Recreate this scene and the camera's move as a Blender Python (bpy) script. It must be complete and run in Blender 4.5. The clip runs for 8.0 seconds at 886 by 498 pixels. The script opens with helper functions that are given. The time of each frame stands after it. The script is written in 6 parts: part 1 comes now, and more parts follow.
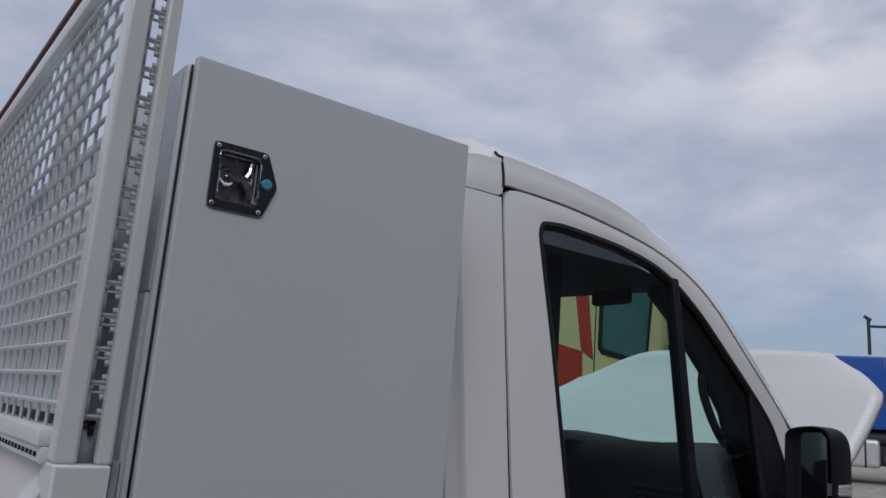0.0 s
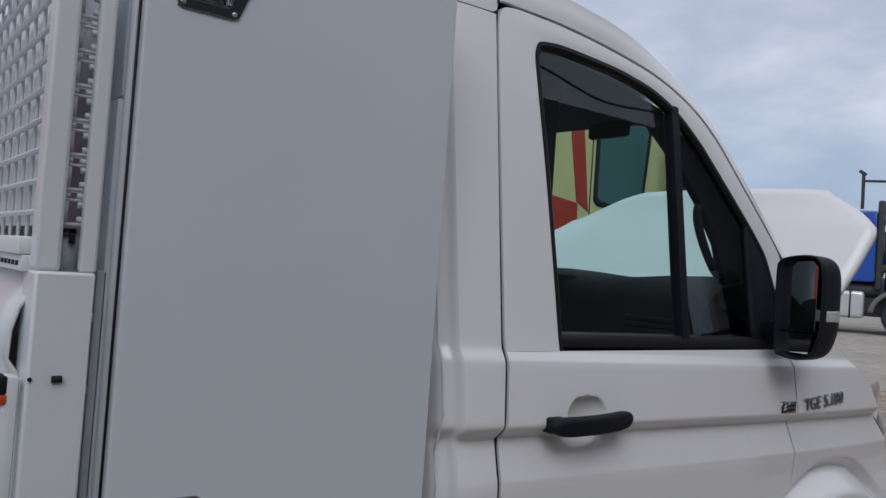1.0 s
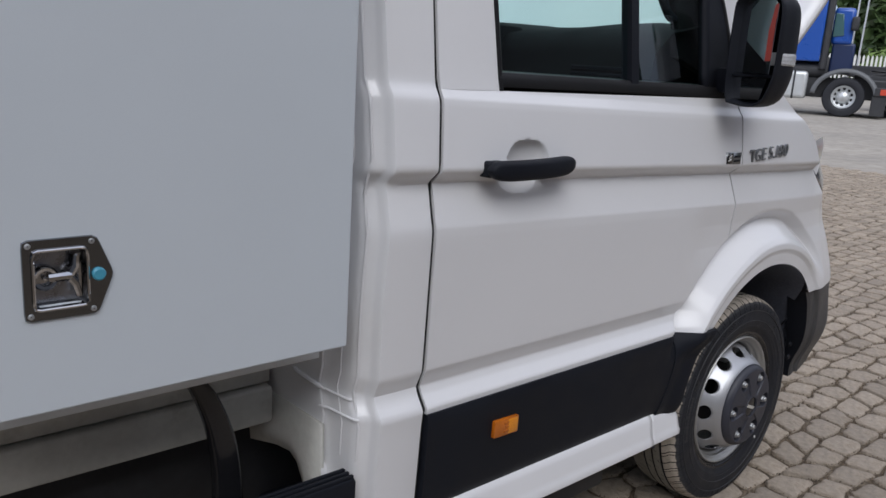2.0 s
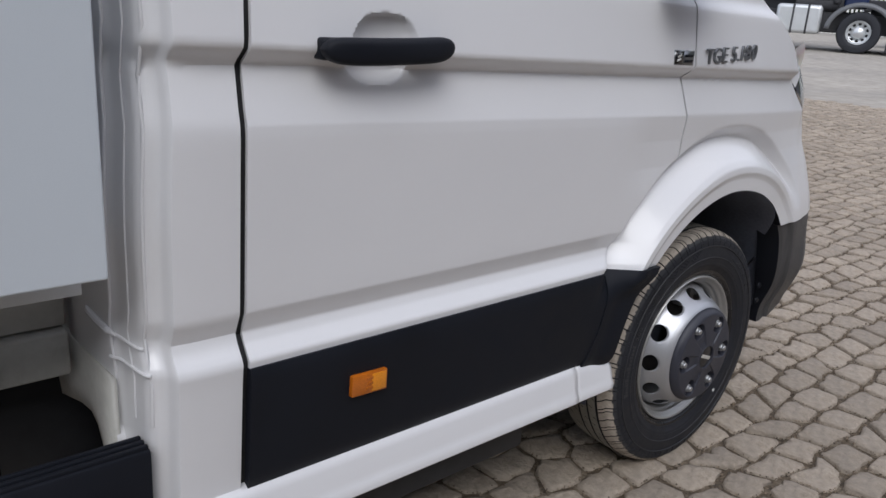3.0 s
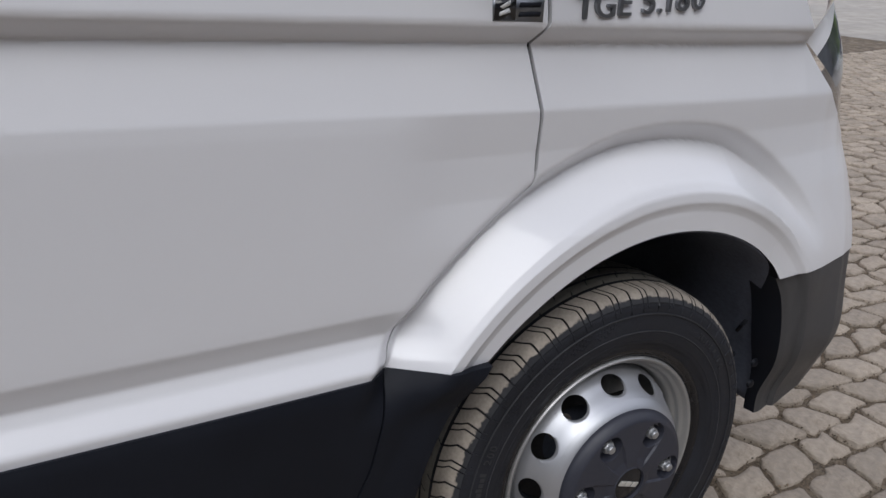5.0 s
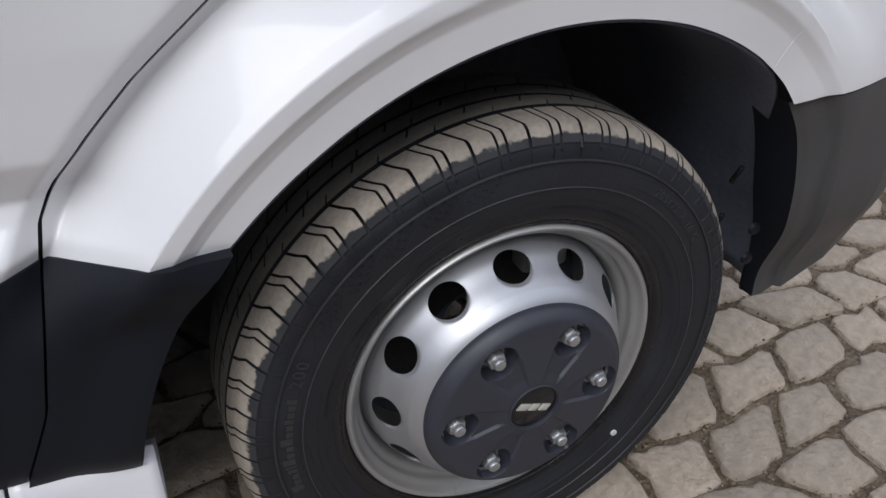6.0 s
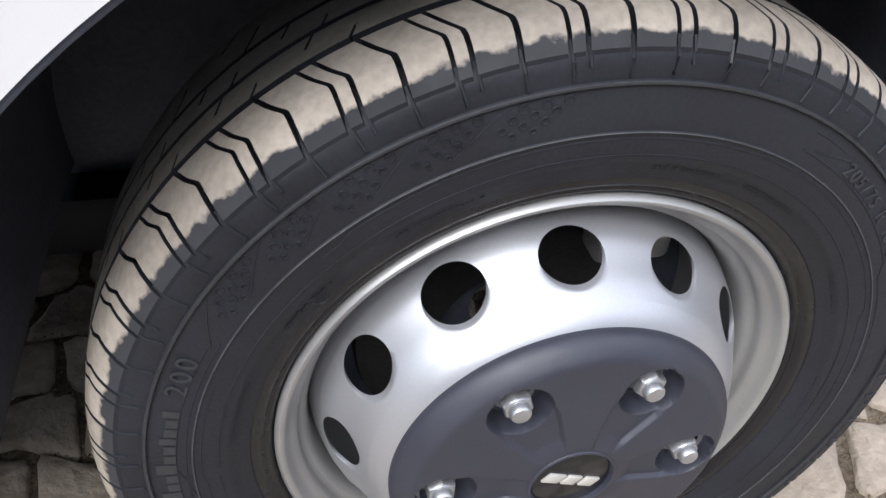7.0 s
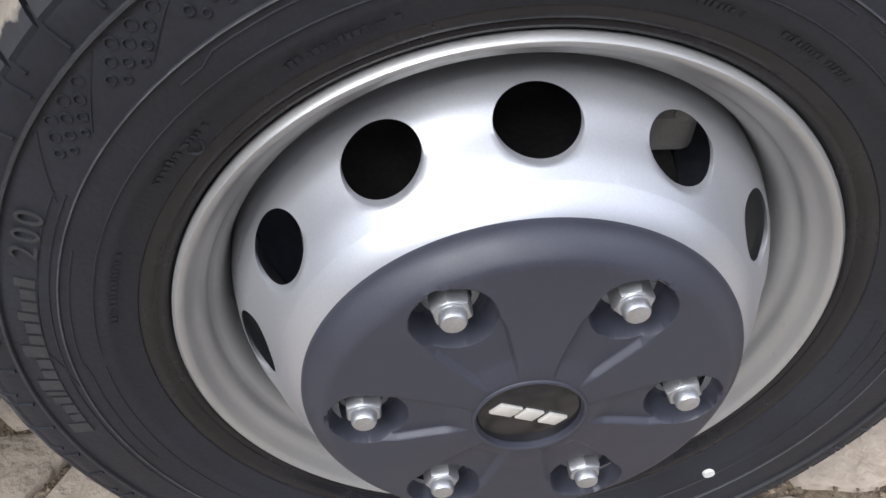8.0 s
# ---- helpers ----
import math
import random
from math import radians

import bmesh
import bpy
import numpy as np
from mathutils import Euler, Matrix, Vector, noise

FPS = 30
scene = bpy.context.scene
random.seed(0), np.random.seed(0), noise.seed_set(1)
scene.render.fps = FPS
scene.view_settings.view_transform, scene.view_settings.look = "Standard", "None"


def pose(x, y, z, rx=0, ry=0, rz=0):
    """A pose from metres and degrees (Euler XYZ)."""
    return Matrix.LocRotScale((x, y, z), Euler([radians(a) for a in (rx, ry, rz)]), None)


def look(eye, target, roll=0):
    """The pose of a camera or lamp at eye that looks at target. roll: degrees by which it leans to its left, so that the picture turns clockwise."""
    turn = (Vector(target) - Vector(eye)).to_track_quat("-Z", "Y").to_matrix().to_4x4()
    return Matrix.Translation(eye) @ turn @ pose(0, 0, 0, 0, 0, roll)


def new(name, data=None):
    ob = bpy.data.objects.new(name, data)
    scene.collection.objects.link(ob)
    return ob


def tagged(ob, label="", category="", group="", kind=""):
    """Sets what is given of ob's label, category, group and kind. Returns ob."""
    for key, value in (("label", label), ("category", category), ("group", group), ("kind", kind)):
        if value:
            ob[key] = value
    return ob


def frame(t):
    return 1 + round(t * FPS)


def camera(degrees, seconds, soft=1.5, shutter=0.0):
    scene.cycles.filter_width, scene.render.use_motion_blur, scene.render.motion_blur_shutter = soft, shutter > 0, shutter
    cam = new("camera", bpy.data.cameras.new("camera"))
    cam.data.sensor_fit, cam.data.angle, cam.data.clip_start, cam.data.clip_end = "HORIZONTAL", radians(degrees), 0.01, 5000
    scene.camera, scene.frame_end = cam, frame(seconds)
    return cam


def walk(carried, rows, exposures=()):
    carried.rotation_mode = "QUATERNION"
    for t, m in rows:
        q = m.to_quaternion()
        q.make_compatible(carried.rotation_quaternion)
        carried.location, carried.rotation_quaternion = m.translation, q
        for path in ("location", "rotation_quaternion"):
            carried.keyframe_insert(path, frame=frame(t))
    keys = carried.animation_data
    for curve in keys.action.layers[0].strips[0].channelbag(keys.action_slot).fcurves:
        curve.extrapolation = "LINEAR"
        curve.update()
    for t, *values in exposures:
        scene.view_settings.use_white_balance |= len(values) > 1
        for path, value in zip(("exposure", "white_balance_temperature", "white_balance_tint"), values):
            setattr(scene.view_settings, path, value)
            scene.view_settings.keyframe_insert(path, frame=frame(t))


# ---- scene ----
cam = camera(58.2, 8.0)
PATH = [
    (0, (-2.607, -1.252, 1.576), (-1.442, 0.322, 1.981), 4.5),
    (0.5, (-2.582, -1.255, 1.566), (-1.397, 0.318, 1.911), 4.7),
    (1, (-2.561, -1.215, 1.504), (-1.342, 0.37, 1.561), 4.1),
    (1.5, (-2.544, -1.157, 1.422), (-1.323, 0.399, 1.127), 3.3),
    (2, (-2.446, -1.138, 1.395), (-1.135, 0.302, 0.939), 3.7),
    (2.1, (-2.406, -1.148, 1.381), (-1.089, 0.286, 0.925), 3.2),
    (2.2, (-2.363, -1.157, 1.387), (-1.038, 0.265, 0.916), 3.6),
    (3.3, (-1.851, -1.003, 1.24), (-0.638, 0.452, 0.599), 3.1),
    (3.5, (-1.768, -0.974, 1.237), (-0.641, 0.542, 0.58), 3.3),
    (4, (-1.496, -0.987, 1.252), (-0.477, 0.595, 0.576), 3.3),
    (4.2, (-1.365, -0.999, 1.279), (-0.356, 0.587, 0.598), 3.5),
    (5.3, (-0.777, -0.806, 1.228), (0.124, 0.800, 0.447), 2.0),
    (5.5, (-0.672, -0.763, 1.189), (0.178, 0.817, 0.304), 1.9),
    (6, (-0.410, -0.617, 1.071), (0.294, 0.879, -0.055), 0.6),
    (6.5, (-0.299, -0.469, 0.953), (0.306, 1.033, -0.221), 1.5),
    (7, (-0.214, -0.349, 0.872), (0.216, 1.144, -0.388), 4.5),
    (7.5, (-0.134, -0.325, 0.774), (0.115, 1.152, -0.551), 4.0),
    (8, (-0.098, -0.299, 0.759), (0.096, 1.137, -0.62), 3.3),
]
walk(cam, [(t, look(eye, target, roll)) for t, eye, target, roll in PATH], exposures=[(0, -0.78), (0.5, -0.86), (1.0, -0.50), (1.5, -0.30), (2.1, -0.02), (3.5, 0.07), (5.5, -0.03), (6.0, 0.22), (6.5, 0.78), (7.0, 1.36), (7.5, 1.47), (8.0, 1.32)])
SETT_TURN = -1

# ---- world and light ----
world = bpy.data.worlds.new("world")
scene.world = world
world.use_nodes = True
wn, wl = world.node_tree.nodes, world.node_tree.links
wn.clear()


def wnode(kind, **kw):
    n = wn.new(kind)
    for k, v in kw.items():
        n.inputs[k].default_value = v
    return n


sky = wn.new("ShaderNodeTexSky")
sky.sky_type = "NISHITA"
sky.sun_disc = False
sky.sun_elevation, sky.sun_rotation = radians(42), radians(215)
sky_bg = wnode("ShaderNodeBackground", Strength=0.05)
wl.new(sky.outputs[0], sky_bg.inputs[0])
coord = wn.new("ShaderNodeTexCoord")
flat = wn.new("ShaderNodeMapping")
flat.inputs["Scale"].default_value = (1.0, 1.0, 2.3)
flat.inputs["Location"].default_value = (0.62, 0.1, 0.2)
wl.new(coord.outputs["Generated"], flat.inputs[0])
big = wnode("ShaderNodeTexNoise", Scale=1.9, Detail=7.0, Roughness=0.5, Distortion=0.0)
wl.new(flat.outputs[0], big.inputs["Vector"])
cloud = wn.new("ShaderNodeValToRGB")
cloud.color_ramp.elements[0].position, cloud.color_ramp.elements[0].color = 0.34, (0.40, 0.43, 0.53, 1)
cloud.color_ramp.elements[1].position, cloud.color_ramp.elements[1].color = 0.62, (0.84, 0.82, 0.86, 1)
mid_stop = cloud.color_ramp.elements.new(0.5)
mid_stop.color = (0.66, 0.66, 0.72, 1)
wl.new(big.outputs["Fac"], cloud.inputs[0])
cloud_bg = wnode("ShaderNodeBackground", Strength=1.32)
banks = wnode("ShaderNodeTexNoise", Scale=3.6, Detail=6.0, Roughness=0.52, Distortion=0.1)
wl.new(flat.outputs[0], banks.inputs["Vector"])
bank_ramp = wnode("ShaderNodeMapRange")
bank_ramp.inputs["From Min"].default_value, bank_ramp.inputs["From Max"].default_value = 0.50, 0.64
bank_ramp.inputs["To Max"].default_value = 0.75
wl.new(banks.outputs["Fac"], bank_ramp.inputs["Value"])
shade_mix = wn.new("ShaderNodeMix")
shade_mix.data_type = "RGBA"
shade_mix.inputs["B"].default_value = (0.36, 0.39, 0.49, 1)
wl.new(bank_ramp.outputs[0], shade_mix.inputs["Factor"])
wl.new(cloud.outputs[0], shade_mix.inputs["A"])
height = wn.new("ShaderNodeSeparateXYZ")
wl.new(coord.outputs["Generated"], height.inputs[0])
ragged = wn.new("ShaderNodeMath")
ragged.operation = "MULTIPLY_ADD"
ragged.inputs[1].default_value = 0.16
wl.new(big.outputs["Fac"], ragged.inputs[0])
wl.new(height.outputs["Z"], ragged.inputs[2])
strip = wnode("ShaderNodeMapRange")
strip.inputs["From Min"].default_value, strip.inputs["From Max"].default_value = 0.32, 0.19
strip.inputs["To Max"].default_value = 0.85
wl.new(ragged.outputs[0], strip.inputs["Value"])
low_mix = wn.new("ShaderNodeMix")
low_mix.data_type = "RGBA"
low_mix.inputs["B"].default_value = (0.22, 0.29, 0.44, 1)
wl.new(strip.outputs[0], low_mix.inputs["Factor"])
wl.new(shade_mix.outputs["Result"], low_mix.inputs["A"])
wl.new(low_mix.outputs["Result"], cloud_bg.inputs[0])
# an overcast sky is brighter towards the zenith
zenith = wnode("ShaderNodeMapRange")
zenith.inputs["From Max"].default_value = 0.5
zenith.inputs["To Min"].default_value, zenith.inputs["To Max"].default_value = 1.10, 1.40
wl.new(height.outputs["Z"], zenith.inputs["Value"])
wl.new(zenith.outputs[0], cloud_bg.inputs["Strength"])
both = wn.new("ShaderNodeAddShader")
wl.new(sky_bg.outputs[0], both.inputs[0])
wl.new(cloud_bg.outputs[0], both.inputs[1])
wout = wn.new("ShaderNodeOutputWorld")
wl.new(both.outputs[0], wout.inputs[0])

sun = new("sun", bpy.data.lights.new("sun", "SUN"))
sun.data.energy, sun.data.angle, sun.data.color = 1.75, radians(45), (0.97, 0.985, 1.0)
sun.matrix_world = look((-4.5, -6.5, 7.2), (0, 0, 0))


# ---- materials ----
def material(name, colour, rough=0.5, metal=0.0, grain=0.0, grain_size=200.0, stain=0.0, stain_size=3.0, bump=0.0, coat=0.0, vary=0.0, speck=None, island=0.0, spec=0.5):
    m = bpy.data.materials.new(name)
    m.use_nodes = True
    n, l = m.node_tree.nodes, m.node_tree.links
    b = n["Principled BSDF"]
    b.inputs["Roughness"].default_value, b.inputs["Metallic"].default_value = rough, metal
    b.inputs["Coat Weight"].default_value, b.inputs["Coat Roughness"].default_value = coat, 0.06
    b.inputs["Specular IOR Level"].default_value = spec
    tc = n.new("ShaderNodeTexCoord")
    fine = n.new("ShaderNodeTexNoise")
    fine.inputs["Scale"].default_value, fine.inputs["Detail"].default_value = grain_size, 4.0
    wide = n.new("ShaderNodeTexNoise")
    wide.inputs["Scale"].default_value, wide.inputs["Detail"].default_value, wide.inputs["Roughness"].default_value = stain_size, 6.0, 0.62
    l.new(tc.outputs["Object"], fine.inputs["Vector"])
    l.new(tc.outputs["Object"], wide.inputs["Vector"])

    def scaled(src, amount):
        mr = n.new("ShaderNodeMapRange")
        mr.inputs["From Min"].default_value, mr.inputs["From Max"].default_value = 0.25, 0.75
        mr.inputs["To Min"].default_value, mr.inputs["To Max"].default_value = 1 - amount, 1 + amount
        l.new(src, mr.inputs["Value"])
        return mr.outputs[0]

    def times(a, c):
        k = n.new("ShaderNodeMath")
        k.operation = "MULTIPLY"
        l.new(a, k.inputs[0])
        l.new(c, k.inputs[1])
        return k.outputs[0]

    value = times(scaled(fine.outputs["Fac"], grain), scaled(wide.outputs["Fac"], stain))
    if vary:
        info = n.new("ShaderNodeObjectInfo")
        mr = n.new("ShaderNodeMapRange")
        mr.inputs["To Min"].default_value, mr.inputs["To Max"].default_value = 1 - vary, 1 + vary
        l.new(info.outputs["Random"], mr.inputs["Value"])
        value = times(value, mr.outputs[0])
    if island:
        geo = n.new("ShaderNodeNewGeometry")
        mr = n.new("ShaderNodeMapRange")
        mr.inputs["To Min"].default_value, mr.inputs["To Max"].default_value = 1 - island, 1 + island
        l.new(geo.outputs["Random Per Island"], mr.inputs["Value"])
        value = times(value, mr.outputs[0])
    mixer = n.new("ShaderNodeVectorMath")
    mixer.operation = "SCALE"
    mixer.inputs[0].default_value = colour
    l.new(value, mixer.inputs["Scale"])
    out = mixer.outputs[0]
    if speck:
        dirt = n.new("ShaderNodeTexNoise")
        dirt.inputs["Scale"].default_value, dirt.inputs["Detail"].default_value, dirt.inputs["Roughness"].default_value = speck[1], 8.0, 0.7
        l.new(tc.outputs["Object"], dirt.inputs["Vector"])
        ramp = n.new("ShaderNodeMapRange")
        ramp.inputs["From Min"].default_value, ramp.inputs["From Max"].default_value = speck[2], speck[2] + 0.12
        ramp.inputs["To Max"].default_value = speck[3]
        l.new(dirt.outputs["Fac"], ramp.inputs["Value"])
        mx = n.new("ShaderNodeMix")
        mx.data_type = "RGBA"
        l.new(ramp.outputs[0], mx.inputs["Factor"])
        l.new(out, mx.inputs["A"])
        mx.inputs["B"].default_value = (*speck[0], 1)
        out = mx.outputs["Result"]
    l.new(out, b.inputs["Base Color"])
    if bump:
        bp = n.new("ShaderNodeBump")
        bp.inputs["Strength"].default_value, bp.inputs["Distance"].default_value = 1.0, bump
        l.new(fine.outputs["Fac"], bp.inputs["Height"])
        l.new(bp.outputs[0], b.inputs["Normal"])
    rr = n.new("ShaderNodeMath")
    rr.operation = "MULTIPLY"
    rr.inputs[0].default_value = rough
    l.new(scaled(wide.outputs["Fac"], min(0.35, stain * 2 + 0.06)), rr.inputs[1])
    l.new(rr.outputs[0], b.inputs["Roughness"])
    return m


def pane_material(name, tint, gloss=0.7):
    m = bpy.data.materials.new(name)
    m.use_nodes = True
    n, l = m.node_tree.nodes, m.node_tree.links
    n.remove(n["Principled BSDF"])
    tr = n.new("ShaderNodeBsdfTransparent")
    tr.inputs[0].default_value = (*tint, 1)
    gl = n.new("ShaderNodeBsdfGlossy")
    gl.inputs["Roughness"].default_value = 0.01
    lw = n.new("ShaderNodeLayerWeight")
    lw.inputs["Blend"].default_value = 0.5
    pw = n.new("ShaderNodeMath")
    pw.operation = "POWER"
    pw.inputs[1].default_value = 5.0
    l.new(lw.outputs["Facing"], pw.inputs[0])
    sc = n.new("ShaderNodeMath")
    sc.operation = "MULTIPLY_ADD"
    sc.inputs[1].default_value, sc.inputs[2].default_value = 0.92 * gloss, 0.085 * gloss
    l.new(pw.outputs[0], sc.inputs[0])
    mx = n.new("ShaderNodeMixShader")
    l.new(sc.outputs[0], mx.inputs[0])
    l.new(tr.outputs[0], mx.inputs[1])
    l.new(gl.outputs[0], mx.inputs[2])
    l.new(mx.outputs[0], n["Material Output"].inputs[0])
    return m


def worn_tread(name, dusty, plain):
    """Dust on the running surface, with a ragged edge where the shoulder stays black."""
    m = material(name, dusty, 0.85, grain=0.16, grain_size=160, stain=0.22, stain_size=14, bump=0.0003)
    n, l = m.node_tree.nodes, m.node_tree.links
    b = n["Principled BSDF"]
    src = b.inputs["Base Color"].links[0].from_socket
    tc = n.new("ShaderNodeTexCoord")
    sep = n.new("ShaderNodeSeparateXYZ")
    l.new(tc.outputs["Object"], sep.inputs[0])
    nz = n.new("ShaderNodeTexNoise")
    nz.inputs["Scale"].default_value, nz.inputs["Detail"].default_value = 70.0, 5.0
    l.new(tc.outputs["Object"], nz.inputs["Vector"])
    ad = n.new("ShaderNodeMath")
    ad.operation = "MULTIPLY_ADD"
    ad.inputs[1].default_value = 0.012
    l.new(nz.outputs["Fac"], ad.inputs[0])
    l.new(sep.outputs["Y"], ad.inputs[2])
    mr = n.new("ShaderNodeMapRange")
    mr.inputs["From Min"].default_value, mr.inputs["From Max"].default_value = 0.0475, 0.0495
    l.new(ad.outputs[0], mr.inputs["Value"])
    mx = n.new("ShaderNodeMix")
    mx.data_type = "RGBA"
    l.new(mr.outputs[0], mx.inputs["Factor"])
    mx.inputs["A"].default_value = (*plain, 1)
    l.new(src, mx.inputs["B"])
    l.new(mx.outputs["Result"], b.inputs["Base Color"])
    return m


PAINT = material("white_paint", (0.76, 0.757, 0.77), 0.32, coat=0.5, grain=0.01, stain=0.02, stain_size=1.6, bump=0.00004, grain_size=900)
BOXPAINT = material("grey_white_coating", (0.60, 0.645, 0.69), 0.42, coat=0.15, grain=0.012, grain_size=500, stain=0.03, stain_size=1.2, bump=0.0001)
BEDPAINT = material("bed_white_coating", (0.66, 0.69, 0.71), 0.38, coat=0.15, grain=0.015, grain_size=300, stain=0.05, stain_size=4)
CAGEPAINT = material("cage_grey_coating", (0.52, 0.56, 0.59), 0.42, grain=0.03, grain_size=80, stain=0.08, stain_size=6)
PRIMER = material("dusty_white_metal", (0.56, 0.55, 0.51), 0.55, grain=0.05, grain_size=60, stain=0.2, stain_size=5, speck=((0.30, 0.28, 0.23), 6.0, 0.54, 0.45))
TRIM = material("black_plastic_trim", (0.0105, 0.0120, 0.0170), 0.5, grain=0.14, grain_size=900, stain=0.2, stain_size=4, bump=0.0003, spec=0.17)
GLOSSBLACK = material("gloss_black_plastic", (0.012, 0.012, 0.014), 0.15, grain=0.05, stain=0.05)
RUBBER = material("black_rubber_seal", (0.008, 0.008, 0.009), 0.6, grain=0.1, stain=0.1, spec=0.3)
GAP = material("shut_line_black", (0.006, 0.006, 0.007), 0.8, grain=0.05, stain=0.05)
LINER = material("wheel_arch_liner", (0.095, 0.106, 0.138), 0.6, grain=0.15, grain_size=120, stain=0.35, stain_size=6, bump=0.0006, spec=0.25)
TYRE = material("tyre_rubber", (0.0195, 0.0208, 0.0262), 0.6, grain=0.16, grain_size=300, stain=0.3, stain_size=9, bump=0.0003, spec=0.35)
TREAD = worn_tread("dusty_tread_rubber", (0.43, 0.378, 0.318), (0.040, 0.041, 0.046))
TREADIN = material("inner_tread_rubber", (0.25, 0.235, 0.20), 0.8, grain=0.15, grain_size=160, stain=0.2, stain_size=14, bump=0.0003)
LITEDGE = material("lit_rubber_edge", (0.085, 0.085, 0.090), 0.6, grain=0.2, grain_size=200, stain=0.5, stain_size=40)
RAISED = material("raised_sidewall_lettering", (0.034, 0.035, 0.039), 0.6, grain=0.2, grain_size=300, stain=0.2, stain_size=30)
SILVER = material("silver_wheel_paint", (0.51, 0.52, 0.545), 0.42, metal=0.70, grain=0.06, grain_size=900, stain=0.03, stain_size=8, bump=0.00003)
RIMDULL = material("dull_silver_rim", (0.43, 0.428, 0.42), 0.42, metal=0.55, grain=0.04, grain_size=700, stain=0.08, stain_size=10, speck=((0.25, 0.22, 0.18), 30, 0.62, 0.5))
BUMPER = material("grey_bumper_plastic", (0.068, 0.067, 0.069), 0.48, grain=0.12, grain_size=900, stain=0.12, stain_size=5, bump=0.0003, spec=0.4)
BEAD = material("glossy_bead_rubber", (0.012, 0.012, 0.014), 0.24, grain=0.1, grain_size=200, stain=0.25, stain_size=25, bump=0.0002)
CAP = material("grey_black_hub_plastic", (0.0365, 0.0385, 0.052), 0.46, grain=0.15, grain_size=1200, stain=0.12, stain_size=14, bump=0.00015)
ZINC = material("zinc_plated_steel", (0.50, 0.51, 0.52), 0.42, metal=0.8, grain=0.08, grain_size=500, stain=0.15, stain_size=50)
STEEL = material("dark_cast_steel", (0.06, 0.06, 0.062), 0.5, metal=0.7, grain=0.2, grain_size=200, stain=0.3, stain_size=30)
CHROME = material("polished_chrome", (0.58, 0.58, 0.59), 0.10, metal=1.0, grain=0.03, stain=0.05, stain_size=12)
CHROMEDARK = material("polished_stainless_plate", (0.26, 0.27, 0.285), 0.14, metal=1.0, grain=0.03, stain=0.05, stain_size=12)
DISH = material("brushed_stainless_dish", (0.36, 0.36, 0.38), 0.28, metal=1.0, grain=0.12, grain_size=120, stain=0.15, stain_size=40)
SLOTTED = material("coated_grey_strip", (0.42, 0.45, 0.48), 0.5, grain=0.05, grain_size=80, stain=0.12, stain_size=12)
BADGE = material("dark_chrome_badge", (0.24, 0.25, 0.265), 0.3, metal=0.8, grain=0.05, stain=0.05)
LIGHTBADGE = material("pale_metal_emblem", (0.62, 0.60, 0.55), 0.35, metal=0.3, grain=0.04, stain=0.05)
AMBERLENS = material("bright_amber_lens", (0.78, 0.27, 0.012), 0.14, grain=0.15, grain_size=400, stain=0.1, coat=0.6)
AMBER = material("amber_reflector", (0.50, 0.13, 0.008), 0.14, grain=0.15, grain_size=400, stain=0.15, stain_size=40, coat=0.6)
BLUECAP = material("blue_plastic_cap", (0.07, 0.32, 0.45), 0.35, grain=0.05, stain=0.1, stain_size=60)
REDP = material("red_plastic", (0.55, 0.06, 0.03), 0.4, grain=0.05, stain=0.1)
WHITEP = material("white_plastic", (0.7, 0.7, 0.68), 0.4, grain=0.02, stain=0.04)
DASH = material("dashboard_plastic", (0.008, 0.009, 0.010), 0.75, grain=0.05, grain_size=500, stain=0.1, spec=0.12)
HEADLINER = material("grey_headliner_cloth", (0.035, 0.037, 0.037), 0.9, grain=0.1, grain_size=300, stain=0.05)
LAMP = material("headlamp_dark_chrome", (0.25, 0.26, 0.28), 0.12, metal=0.7, grain=0.2, grain_size=60, stain=0.3, stain_size=12, coat=1.0)
INDIC = material("clear_ribbed_lens", (0.55, 0.56, 0.58), 0.18, grain=0.1, grain_size=90, stain=0.1, coat=0.8)
GLASS = pane_material("tinted_side_glass", (0.72, 0.96, 0.92), 1.0)
CLEAR = pane_material("windscreen_glass", (0.90, 0.98, 0.96))
MIRROR = material("mirror_silver", (0.75, 0.76, 0.78), 0.01, metal=1.0)
STONE = material("weathered_sett_stone", (0.328, 0.276, 0.220), 0.88, grain=0.18, grain_size=55, stain=0.22, stain_size=9, bump=0.009, vary=0.14, speck=((0.185, 0.150, 0.112), 15.0, 0.54, 0.6))
STONEFAR = material("weathered_sett_stone_far", (0.328, 0.276, 0.220), 0.88, grain=0.18, grain_size=55, stain=0.22, stain_size=9, bump=0.009, island=0.14, speck=((0.185, 0.150, 0.112), 15.0, 0.54, 0.6))
JOINT = material("sandy_joint_soil", (0.125, 0.094, 0.064), 0.95, grain=0.5, grain_size=110, stain=0.3, stain_size=9, bump=0.016, speck=((0.245, 0.200, 0.145), 10.0, 0.50, 0.9))
GRIT = material("crumbled_joint_grit", (0.165, 0.125, 0.088), 0.95, grain=0.3, grain_size=300, stain=0.2, stain_size=30, island=0.75)
LEAF = material("tree_leaves", (0.075, 0.125, 0.04), 0.65, grain=0.2, grain_size=8, stain=0.3, stain_size=0.8, island=0.5)
BARK = material("tree_bark", (0.09, 0.07, 0.05), 0.9, grain=0.3, grain_size=40, stain=0.2, bump=0.01)
BLUE = material("blue_truck_paint", (0.012, 0.075, 0.36), 0.3, coat=0.5, grain=0.02, stain=0.06)
